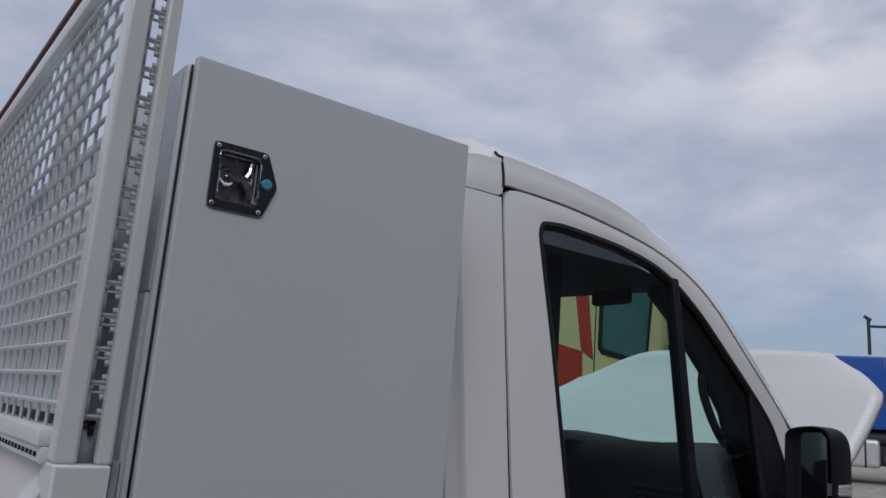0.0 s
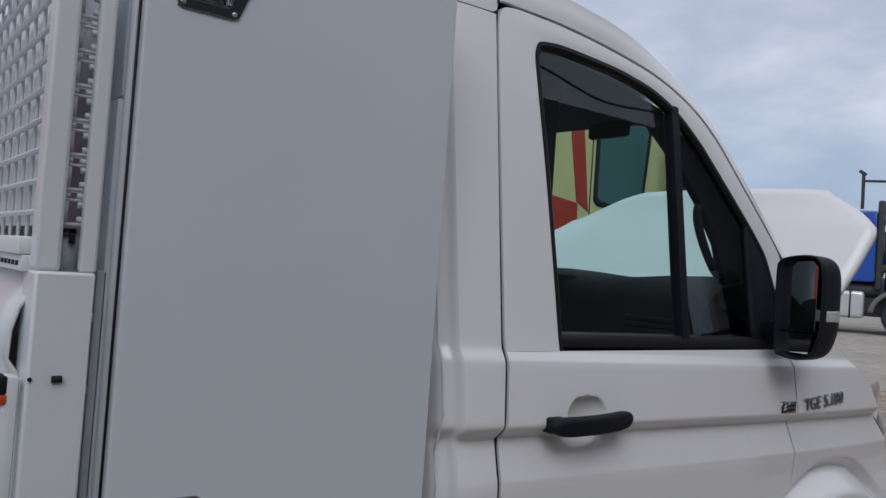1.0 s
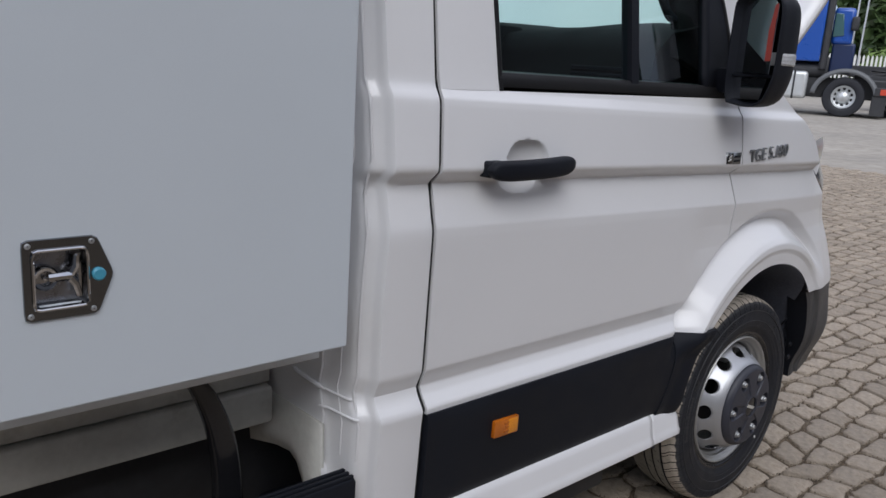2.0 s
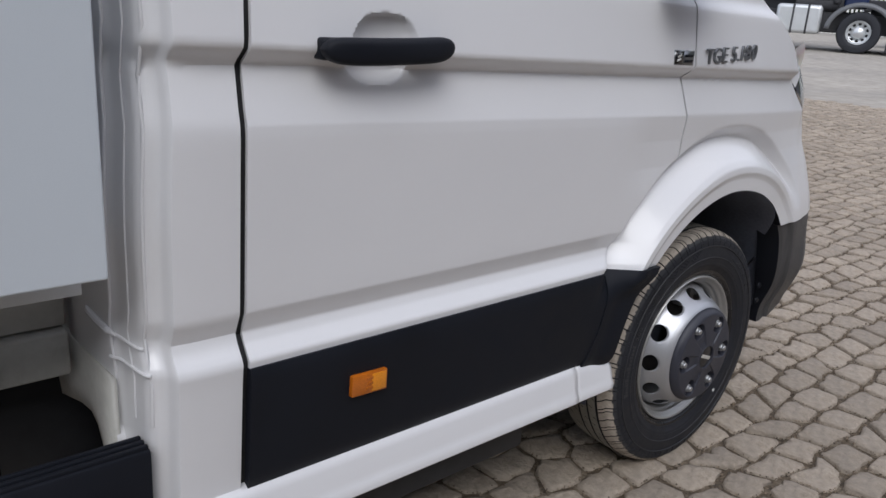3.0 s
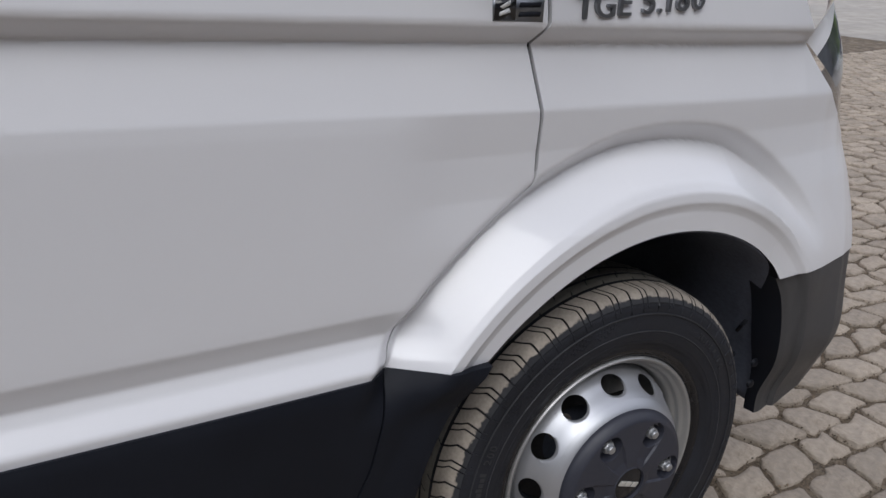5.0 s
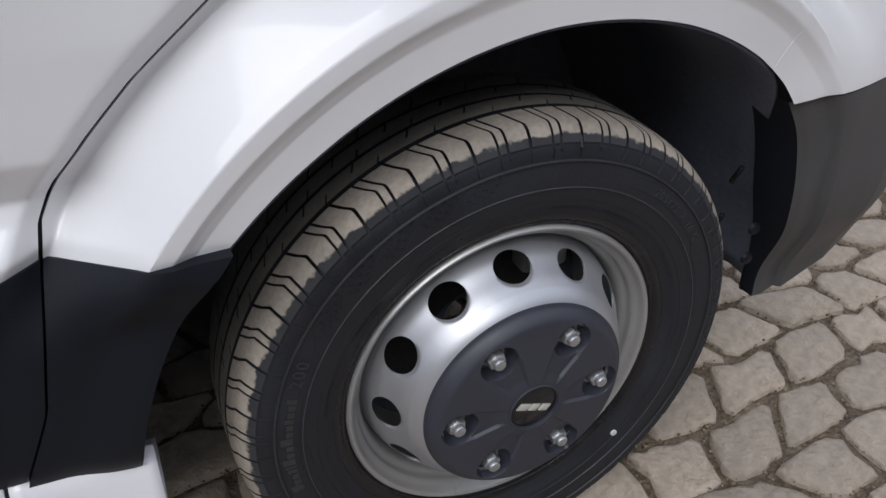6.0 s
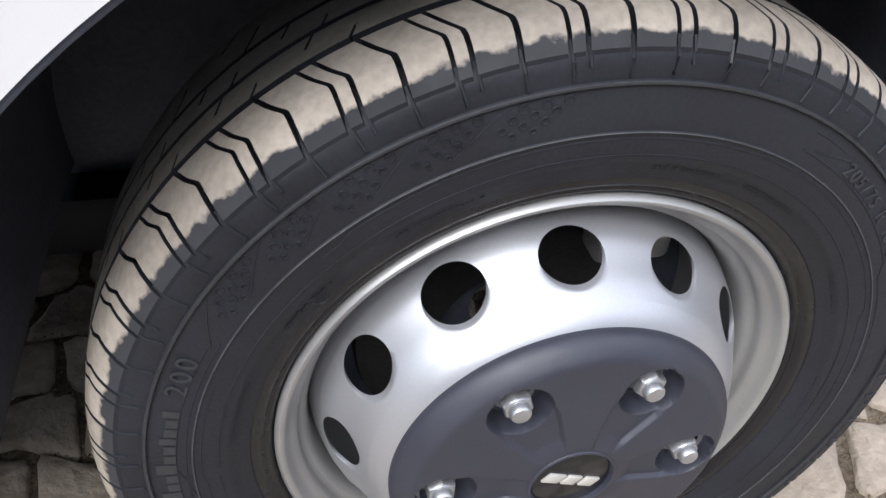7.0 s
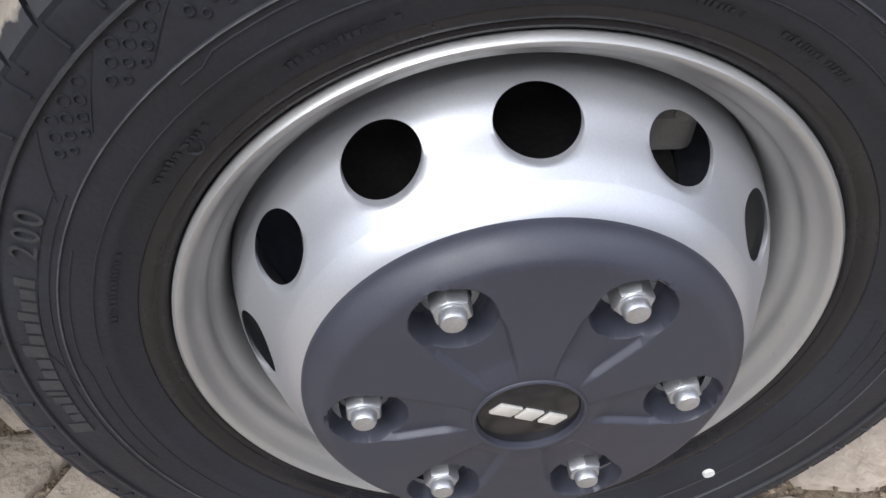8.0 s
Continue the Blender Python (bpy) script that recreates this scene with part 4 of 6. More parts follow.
add_box(bm, -0.38, -0.30, -0.03, 0.06, 1.36, 1.43, 0.012)
part("mirror_arm", bm, TRIM, mir)

# ---- front wheel ----
HUB = (0.0, 0.0, 0.345)


def polar(r, deg, y):
    return Vector((r * math.cos(radians(deg)), y, 0.345 + r * math.sin(radians(deg))))


rim_profile = [(0.186, 0.230), (0.188, 0.160), (0.190, 0.125), (0.1935, 0.103), (0.1943, 0.091), (0.1952, 0.083), (0.1970, 0.0775), (0.2000, 0.0745), (0.2028, 0.0722), (0.2038, 0.0690), (0.2042, 0.0655), (0.2060, 0.0622), (0.2095, 0.0595), (0.2130, 0.0555), (0.2150, 0.0505), (0.2175, 0.0475), (0.2205, 0.0470), (0.2228, 0.0490), (0.2235, 0.0530), (0.2225, 0.062)]
wheel = part("front_wheel", lathe(rim_profile, HUB, 128), RIMDULL, van, "silver steel wheel with a dusty tyre and dark hub cover")

# disc with round holes
DP = [(0.118, -0.002), (0.130, 0.000), (0.143, 0.007), (0.153, 0.018), (0.162, 0.032), (0.170, 0.0465), (0.179, 0.061), (0.186, 0.077), (0.191, 0.096), (0.193, 0.118)]
dcurve = [Vector((r, y, 0)) for r, y in DP]
dlen = [0.0]
for a, b in zip(dcurve, dcurve[1:]):
    dlen.append(dlen[-1] + (b - a).length)


def disc_at(s, deg, lift=0.0):
    r = interp(s, dlen, [p[0] for p in DP])
    y = interp(s, dlen, [p[1] for p in DP])
    return polar(r, deg, y + lift)


NH, HOLE0 = 12, 91.0
SC, HR, RC = 0.0776, 0.0253, 0.172
bm = bmesh.new()
S0, S1 = SC - 0.0330, SC + 0.0330
half = 180.0 / NH
for h in range(NH):
    c = HOLE0 + 360.0 / NH * h
    rings = []
    N = 48
    border, circle = [], []
    for k in range(N):
        a = 2 * math.pi * k / N
        ca, sa = math.cos(a), math.sin(a)
        m = max(abs(ca), abs(sa))
        border.append((half * ca / m, 0.0330 * sa / m))
        circle.append((math.degrees(HR * ca / RC), HR * sa))
    for f in (0, 0.15, 0.4, 0.7, 0.92, 1.0):
        rings.append([disc_at(SC + circle[k][1] + (border[k][1] - circle[k][1]) * f, c + circle[k][0] + (border[k][0] - circle[k][0]) * f) for k in range(N)])
    rings.insert(0, [disc_at(SC + circle[k][1] * 0.98, c + circle[k][0] * 0.98, 0.0015) for k in range(N)])
    rings.insert(0, [disc_at(SC + circle[k][1] * 0.98, c + circle[k][0] * 0.98, 0.006) for k in range(N)])
    add_grid(bm, rings, closed=True)
for lo, hi in ((0.0, S0), (S1, dlen[-1])):
    add_grid(bm, [[disc_at(lo + (hi - lo) * i / 6, HOLE0 + half + 360 * k / 168) for k in range(168)] for i in range(7)], closed=True)
bmesh.ops.remove_doubles(bm, verts=bm.verts[:], dist=0.0002)
bmesh.ops.recalc_face_normals(bm, faces=bm.faces[:])
part("wheel_disc", bm, SILVER, wheel, "bright silver steel disc with round vent holes")

# hub cover
NUTS = [120.5 - 60 * k for k in range(6)]
PCD = 0.1025
bm = bmesh.new()
rows = []
radii = [0.0, 0.02, 0.034, 0.0365, 0.040, 0.05] + [0.053 + 0.0009 * k for k in range(79)] + [0.1245, 0.127, 0.1295, 0.132, 0.1345, 0.137, 0.139, 0.1403, 0.141, 0.141, 0.1405]
edgey = {0.1245: -0.0150, 0.127: -0.0146, 0.1295: -0.0130, 0.132: -0.0108, 0.1345: -0.0083, 0.137: -0.0055, 0.139: -0.0025, 0.1403: 0.0005, 0.141: 0.0030}
last = 0
for i, r in enumerate(radii):
    y = edgey.get(r, interp(r, [0, 0.033, 0.036, 0.042, 0.06, 0.1245], [-0.0165, -0.0165, -0.0205, -0.0210, -0.0190, -0.0150]))
    if i >= len(radii) - 2:
        y = 0.007 if i == len(radii) - 2 else 0.012
    row = []
    for k in range(900):
        deg = 360 * k / 900
        p = polar(max(r, 0.0005), deg, y)
        for nd in NUTS:
            c = polar(PCD, nd, 0)
            u = polar(1, nd, 0) - Vector(HUB)
            d = Vector((p.x - c.x, 0, p.z - c.z))
            along = d.x * u.x + d.z * u.z
            across = math.sqrt(max(0, d.x ** 2 + d.z ** 2 - along ** 2))
            e = math.hypot(across / 0.0240, along / (0.0215 if along > 0 else 0.0260))
            if e < 1.05:
                p.y += 0.020 * smoothstep(1.05, 0.95, e)
            # shallow flute running from the centre to each stud
            if 0.040 < r < 0.100 and along < 0:
                w = interp(r, [0.042, 0.085], [0.0105, 0.0215])
                p.y += 0.0022 * smoothstep(w + 0.0025, w - 0.0015, across) * smoothstep(0.041, 0.052, r)
        row.append(p)
    rows.append(row)
add_grid(bm, rows, closed=True)
cap = part("hub_cover", bm, CAP, wheel, "matt dark grey plastic hub cover")
bm = lathe([(0.0, -0.0185), (0.031, -0.0185), (0.0335, -0.0175), (0.0345, -0.015)], HUB, 64)
part("emblem_disc", bm, GLOSSBLACK, wheel)
part("emblem_ring", lathe([(0.0335, -0.0165), (0.0340, -0.0215), (0.0350, -0.0222), (0.0362, -0.0216), (0.0370, -0.0195)], HUB, 72), CAP, wheel)
# three plain pale bars where the maker's mark sits
mk = Matrix.Translation((0, 0, 0.345)) @ Matrix.Rotation(radians(21.0), 4, "Y")
for k, w in ((-1, 0.0150), (0, 0.0125), (1, 0.0125)):
    x = k * 0.0165
    bm = bmesh.new()
    add_prism(bm, [(x - w / 2 - 0.002, -0.0050), (x + w / 2 - 0.002, -0.0050), (x + w / 2 + 0.002, 0.0050), (x - w / 2 + 0.002, 0.0050)], -0.0205, -0.017, 0.0006)
    bm.transform(mk)
    part("emblem_bar", bm, LIGHTBADGE, wheel, "pale metal emblem bar")


def nut_mesh():
    b = bmesh.new()
    add_lathe(b, [(0.0175, 0.006), (0.0175, 0.001), (0.0165, -0.001), (0.0125, -0.002)], (0, 0, 0), 24)
    rows = []
    for y, s in ((0.0, 0.98), (-0.001, 1.0), (-0.0135, 1.0), (-0.0155, 0.92), (-0.0155, 0.80)):
        rows.append([(0.0125 * s * math.cos(radians(60 * k)), y, 0.0125 * s * math.sin(radians(60 * k))) for k in range(6)])
    add_grid(b, rows, closed=True)
    add_lathe(b, [(0.0104, -0.0150), (0.0098, -0.0162), (0.0082, -0.0164), (0.0080, -0.0215), (0.0070, -0.0232), (0.0045, -0.0238), (0.0, -0.0238)], (0, 0, 0), 20)
    return b


nut0 = None
for i, nd in enumerate(NUTS):
    c = polar(PCD, nd, 0.004)
    m = Matrix.Translation(c) @ Matrix.Rotation(radians((13, 40, 5, 22, 51, 30)[i]), 4, "Y")
    if nut0 is None:
        nut0 = sharp(part("wheel_nut", nut_mesh(), ZINC, wheel, "zinc-plated wheel nut"), 30)
        nut0.matrix_local = m
    else:
        n2 = nut0.copy()
        scene.collection.objects.link(n2)
        n2.matrix_local = m

# tyre carcass
bead = [(0.2170, 0.060), (0.2245, 0.0545), (0.2262, 0.0505), (0.2285, 0.0490), (0.2310, 0.0494), (0.2325, 0.0482), (0.2345, 0.0452), (0.2375, 0.0440), (0.2400, 0.0446), (0.2415, 0.0442)]
tp = [(0.2414, 0.0450), (0.2420, 0.0433), (0.2450, 0.0420), (0.2555, 0.0380), (0.2575, 0.0365), (0.2600, 0.0360), (0.2700, 0.0335), (0.2800, 0.0322), (0.2824, 0.0319), (0.2830, 0.0309), (0.2840, 0.0309), (0.2846, 0.0318), (0.2905, 0.0317), (0.3000, 0.0319), (0.3120, 0.0334), (0.3148, 0.0337), (0.3155, 0.0318), (0.3175, 0.0318), (0.3184, 0.0340), (0.3260, 0.0342), (0.3330, 0.0355), (0.3385, 0.0400), (0.3425, 0.0480), (0.3450, 0.060), (0.3470, 0.09), (0.3470, 0.17), (0.3455, 0.205), (0.336, 0.222), (0.315, 0.236), (0.28, 0.241), (0.24, 0.225), (0.22, 0.20)]
tyre = part("tyre", lathe(tp, HUB, 160), TYRE, wheel, "black van tyre with dusty tan tread")
part("bead_ring", lathe(bead, HUB, 160), BEAD, wheel, "shiny black bead beside the rim")

# tread: slanted shoulder blocks, then ribs cut by fine slits
PITCH = 32


def shift(y):
    return interp(y, [0.030, 0.045, 0.055, 0.0585, 0.063, 0.070, 0.0845], [0.003, 0.0, -0.0005, 0.0002, 0.0040, 0.0090, 0.0165])


def top_r(y):
    return interp(y, [0.036, 0.040, 0.046, 0.055, 0.068, 0.085, 0.11, 0.14, 0.17, 0.205, 0.22], [0.3365, 0.3425, 0.3490, 0.3545, 0.3580, 0.3595, 0.3602, 0.3602, 0.3592, 0.3565, 0.3500])


def add_block(b, s0, s1, ylist, base=0.010, slant=True, voids=None):
    rows = []
    n = 3
    for y in ylist:
        o = shift(y) if slant else 0.0
        r = top_r(y)
        row = [polar(r - base, math.degrees((s0 + o) / 0.356), y)]
        row += [polar(r, math.degrees((s0 + (s1 - s0) * k / (n - 1) + o) / 0.356), y) for k in range(n)]
        row += [polar(r - base, math.degrees((s1 + o) / 0.356), y)]
        rows.append(row)
    if voids is not None:
        for side in (0, 3):
            add_grid(voids, [[r[side], r[side + 1]] for r in rows])
        ends = [rows[0][1:4], rows[-1][1:4]]
        for e in ends:
            add_grid(voids, [e, [polar((p - Vector(HUB)).xz.length - base, math.degrees(math.atan2(p.z - 0.345, p.x)), p.y) for p in e]])
        add_grid(b, [r[1:4] for r in rows])
        return
    first = [polar((p - Vector(HUB)).xz.length - (0.0 if j in (0, 4) else base), math.degrees(math.atan2(p.z - 0.345, p.x)), p.y) for j, p in enumerate(rows[0])]
    lastr = [polar((p - Vector(HUB)).xz.length - (0.0 if j in (0, 4) else base), math.degrees(math.atan2(p.z - 0.345, p.x)), p.y) for j, p in enumerate(rows[-1])]
    add_grid(b, [first] + rows + [lastr])


circ = 2 * math.pi * 0.356
bm = bmesh.new()
voids = bmesh.new()
yl = [0.0365, 0.0395, 0.0435, 0.0485, 0.0535, 0.0575, 0.0595, 0.064, 0.070, 0.077, 0.0845]
for k in range(PITCH):
    s = circ * k / PITCH
    add_block(bm, s, s + 0.0250, yl, voids=voids)
    add_block(bm, s + 0.0284, s + 0.0366, yl, voids=voids)
    add_block(bm, s + 0.0396, s + 0.0660, yl, voids=voids)
part("shoulder_tread", bm, TREAD, wheel, "dusty tan shoulder tread blocks")
part("tread_groove", voids, TYRE, wheel)


def add_rib(b, grooves, y0, y1, off, cuts):
    """A continuous tread rib, nicked half across from alternate sides; its walls go with the grooves."""
    mid = (y0 + y1) / 2
    rows = []
    for y, near in ((y0, True), (mid - 0.0006, True), (mid + 0.0006, False), (y1, False)):
        row = []
        for k in range(cuts):
            nick = (k % 2 == 0) == near
            for d, low in ((0.0, 0), (0.0003, 1), (0.0021, 1), (0.0024, 0), (0.014, 0)):
                lean = -0.006 * (y - mid) / 0.012
                row.append(polar(top_r(y) - (0.007 if low and nick else 0.0), math.degrees((circ * k / cuts + d + off + lean) / 0.356), y))
        rows.append(row)
    n = len(rows[0])
    for i in range(3):
        lines = [[b.verts.new(p) for p in rows[i + q]] for q in (0, 1)]
        for j in range(n):
            near = i == 0
            if j % 5 < 3 and i != 1 and ((j // 5) % 2 == 0) == near:
                k = (j + 1) % n
                grooves.faces.new([grooves.verts.new(p) for p in (rows[i][j], rows[i][k], rows[i + 1][k], rows[i + 1][j])])
            else:
                b.faces.new((lines[0][j], lines[0][(j + 1) % n], lines[1][(j + 1) % n], lines[1][j]))
    for row, dy in ((rows[0], -0.0008), (rows[-1], 0.0008)):
        add_grid(grooves, [row, [polar((p - Vector(HUB)).xz.length - 0.011, math.degrees(math.atan2(p.z - 0.345, p.x)), p.y + dy) for p in row]], closed=True)


bm, grooves = bmesh.new(), bmesh.new()
for y0, y1, off in ((0.0920, 0.1180, 0.010), (0.1240, 0.1500, 0.024), (0.1560, 0.2120, 0.004)):
    add_rib(bm, grooves, y0, y1, off, 64)
sharp(part("centre_tread", bm, TREADIN, wheel, "grey-brown ribbed tread"), 25)
part("main_groove", grooves, TYRE, wheel)

# moulded marks on the side wall
bm = bmesh.new()
for k in range(PITCH):
    d = 360 * (k + 0.02) / PITCH
    for dd, r0, r1 in ((-0.15, 0.3200, 0.3425), (4.35, 0.328, 0.3425), (6.2, 0.3215, 0.3425)):
        pts = []
        for r in (r0, (r0 + r1) / 2, r1):
            y = interp(r, [0.3180, 0.3260, 0.3330, 0.3385, 0.3425], [0.0338, 0.0342, 0.0355, 0.0390, 0.0430])
            pts.append(polar(r, d + dd - 0.3, y - 0.0005))
        add_tube(bm, pts, 0.0013, 5)
tagged(part("rib_pattern", bm, TYRE, wheel), kind="stuff")
bm = bmesh.new()
for path in (((0.2655, -180), (0.2655, -60), (0.2655, 60), (0.2655, 180)), ((0.2790, 60), (0.2790, 126), (0.2755, 128), (0.2755, 134)), ((0.2945, 150), (0.2945, 166), (0.2955, 176), (0.2890, 179), (0.2880, 190), (0.2880, 215)), ((0.2885, 150), (0.2885, 164), (0.2880, 181), (0.2830, 184), (0.2830, 210)), ((0.2780, 158), (0.2780, 178), (0.2750, 181), (0.2750, 205)), ((0.2945, 62), (0.2945, 30), (0.2890, 27), (0.2890, 0)), ((0.2790, 58), (0.2790, 20), (0.2750, 17), (0.2750, -20)), ((0.3085, 62), (0.3085, 52), (0.2990, 58), (0.2960, 62))):
    pts = []
    for (r0, a0), (r1, a1) in zip(path, path[1:]):
        n = max(2, int(abs(a1 - a0) / 2.5))
        pts += [polar(r0 + (r1 - r0) * k / n, a0 + (a1 - a0) * k / n, interp(r0 + (r1 - r0) * k / n, [0.2600, 0.2700, 0.2850, 0.3000, 0.3120], [0.0360, 0.0335, 0.0317, 0.0319, 0.0334])) for k in range(n)]
    add_tube(bm, pts, 0.0007, 5)
tagged(part("sidewall_moulding", bm, TYRE, wheel), kind="stuff")
# the fine ridge's caught light is painted on as a paler ring
part("scuff_line", lathe([(0.2830, 0.0312), (0.2833, 0.0305), (0.2838, 0.0305), (0.2841, 0.0312)], HUB, 160), LITEDGE, wheel)
part("shoulder_ridge", lathe([(0.3152, 0.0325), (0.3157, 0.0314), (0.3173, 0.0314), (0.3179, 0.0325)], HUB, 160), RAISED, wheel)


def wall_y(r):
    return interp(r, [0.2450, 0.2555, 0.2600, 0.2700, 0.2850, 0.2905, 0.3000, 0.3120], [0.0420, 0.0380, 0.0360, 0.0335, 0.0317, 0.0317, 0.0317, 0.0335])


def curved_text(name, text, r, deg, size, label, inward=False, spread=1.0, mat=None):
    """Raised letters along the side wall, read clockwise with their heads outwards."""
    step = math.degrees(size * 0.62 / r) * spread
    total = step * (len(text) - 1)
    for i, ch in enumerate(text):
        if ch == " ":
            continue
        a = deg + total / 2 - step * i
        cu = bpy.data.curves.new("glyph", "FONT")
        cu.body, cu.size, cu.extrude, cu.align_x, cu.align_y = ch, size, 0.0006, "CENTER", "CENTER"
        tmp = bpy.data.objects.new("glyph", cu)
        scene.collection.objects.link(tmp)
        me = bpy.data.meshes.new_from_object(tmp)
        bpy.data.objects.remove(tmp)
        c = polar(r, a, wall_y(r) - 0.0006)
        me.transform(Matrix.Translation(c) @ Matrix.Rotation(radians(90 - a), 4, "Y") @ Matrix.Rotation(radians(90), 4, "X"))
        glyph = bmesh.new()
        glyph.from_mesh(me)
        bpy.data.meshes.remove(me)
        part(name, glyph, mat or RAISED, wheel, label, smooth=False)


curved_text("raised_character", "205/75 R 16 C", 0.3010, 42.0, 0.0150, "raised tyre size lettering")
curved_text("raised_digit", "200", 0.3010, 157.0, 0.021, "raised number on the tyre wall")
# worn unreadable names as plain bars
bm = bmesh.new()


def add_bar(b, r0, r1, a0, a1):
    n = max(2, int((a1 - a0) / 1.5))
    rows = []
    for r, l in ((r0, 0.001), (r0, -0.0008), (r1, -0.0008), (r1, 0.001)):
        rows.append([polar(r, a0 + (a1 - a0) * k / n, wall_y(r) + l) for k in range(n + 1)])
    add_grid(b, rows)


a = 163.6
for w, rise in ((1.6, 0.010), (2.0, 0.007), (1.9, 0.007), (1.6, 0.010), (2.1, 0.007), (2.0, 0.007), (2.5, 0.013), (2.1, 0.007), (2.0, 0.007), (2.4, 0.013), (0.9, 0.012), (1.6, 0.010), (2.1, 0.007), (2.0, 0.007), (2.5, 0.013)):
    bm = bmesh.new()
    add_bar(bm, 0.2950, 0.2965 + rise, a, a + w * 0.80)
    part("name_bar", bm, RAISED, wheel)
    a += w * 0.80 + 0.40
bm = bmesh.new()
rnd = random.Random(4)
for a0, a1, r0 in ((70, 82, 0.2520), (52, 64, 0.2515), (134, 146, 0.2500), (158, 172, 0.2530), (20, 34, 0.2530), (-12, 2, 0.2560), (108, 122, 0.2485)):
    a = a0
    while a < a1:
        w = rnd.uniform(0.25, 0.75)
        add_bar(bm, r0, r0 + rnd.uniform(0.0026, 0.0042), a, a + w)
        a += w + rnd.choice((0.3, 0.3, 0.35, 1.0))
tagged(part("small_print", bm, TYRE, wheel), kind="stuff")
bm = bmesh.new()
for base in (96.4, 106.6, 116.8, 127.0, 137.2):
    for k in range(4):
        rr = 0.3095 - 0.0051 * k
        for i in range(3 if k < 3 else 2):
            rad = (0.0033, 0.0030, 0.0027, 0.0022)[k]
            c = polar(rr, base + 2.55 * i + 1.45 * k, wall_y(rr) - 0.0002)
            add_lathe(bm, [(rad - 0.0009, 0.0005), (rad - 0.0006, -0.0006), (rad + 0.0001, -0.0006), (rad + 0.0004, 0.0005)], c, 14)
    add_tube(bm, [polar(0.3126 - 0.0042 * k, base + 7.0 + 1.42 * k, wall_y(0.3126 - 0.0042 * k)) for k in range(6)], 0.0006, 5)
add_lathe(bm, [(0.0042, 0.0006), (0.0046, -0.0006), (0.0051, -0.0006), (0.0055, 0.0006)], polar(0.2471, 137.8, wall_y(0.2471) - 0.0002), 18)
tagged(part("dimple_pattern", bm, TYRE, wheel), kind="stuff")
bm = lathe([(0.0, -0.0015), (0.0048, -0.0015), (0.0055, 0.001)], polar(0.262, -44.5, 0.0355), 20)
part("balance_dot", bm, WHITEP, wheel, "white paint dot on the tyre")
# brake behind the disc
bm = lathe([(0.07, 0.150), (0.145, 0.150), (0.147, 0.155), (0.147, 0.180), (0.07, 0.180)], HUB, 64)
part("brake_disc", bm, STEEL, wheel)
part("brake_shield", lathe([(0.03, 0.186), (0.186, 0.186), (0.190, 0.180), (0.190, 0.13)], HUB, 64), LINER, wheel)
bm = bmesh.new()
add_box(bm, 0.055, 0.125, 0.118, 0.20, 0.44, 0.50, 0.008)
add_box(bm, 0.07, 0.115, 0.105, 0.14, 0.475, 0.52, 0.006)
add_tube(bm, [(0.05, 0.115, 0.500), (0.08, 0.108, 0.515), (0.12, 0.115, 0.49)], 0.005, 8)
add_lathe(bm, [(0.0, -0.008), (0.007, -0.008), (0.008, 0.0), (0.011, 0.0), (0.011, 0.006)], (0.080, 0.106, 0.497), 12)
add_lathe(bm, [(0.0, -0.006), (0.006, -0.006), (0.007, 0.004)], (0.104, 0.110, 0.482), 12)
add_box(bm, 0.062, 0.078, 0.098, 0.12, 0.478, 0.512, 0.003)
part("brake_caliper", bm, ZINC, wheel)

# ---- tool box behind the cab ----
tool_box = empty("tool_box", "tall grey-white steel tool locker behind the cab with two chrome latches", "tool locker")
soften(part("body", box(-2.230, -1.665, 0.011, 1.95, 0.895, 2.115), BOXPAINT, tool_box), 0.006)
LATCHES = ((-2.174, 1.875), (-2.175, 1.017))
# door sheet with an opening behind each latch dish
xs = [-2.219, -2.160, -2.094, -1.642]
zs = [0.879, 1.036, 1.112, 1.894, 1.970, 2.125]
bm = bmesh.new()
grid_v = {}
for y in (-0.012, 0.009):
    for x in xs:
        for z in zs:
            grid_v[x, y, z] = bm.verts.new((x, y, z))
for i in range(3):
    for j in range(5):
        a, b, c, d = xs[i], xs[i + 1], zs[j], zs[j + 1]
        if i == 1 and j in (1, 3):
            for p, q in (((a, c), (b, c)), ((b, c), (b, d)), ((b, d), (a, d)), ((a, d), (a, c))):
                bm.faces.new([grid_v[p[0], -0.012, p[1]], grid_v[q[0], -0.012, q[1]], grid_v[q[0], 0.009, q[1]], grid_v[p[0], 0.009, p[1]]])
            continue
        for y in (-0.012, 0.009):
            bm.faces.new([grid_v[a, y, c], grid_v[b, y, c], grid_v[b, y, d], grid_v[a, y, d]])
for j in range(5):
    for x in (xs[0], xs[-1]):
        bm.faces.new([grid_v[x, -0.012, zs[j]], grid_v[x, 0.009, zs[j]], grid_v[x, 0.009, zs[j + 1]], grid_v[x, -0.012, zs[j + 1]]])
for i in range(3):
    for z in (zs[0], zs[-1]):
        bm.faces.new([grid_v[xs[i], -0.012, z], grid_v[xs[i], 0.009, z], grid_v[xs[i + 1], 0.009, z], grid_v[xs[i + 1], -0.012, z]])
bmesh.ops.recalc_face_normals(bm, faces=bm.faces[:])
dr = part("locker_door", bm, BOXPAINT, tool_box, "plain grey-white locker door", smooth=False)
soften(dr, 0.004, 3, 60)
# added strip, darker than the locker, for the shade between post and locker
part("gap_seal", box(-2.247, -2.2315, 0.020, 0.05, 0.89, 1.47, 0.003), SLOTTED, tool_box)
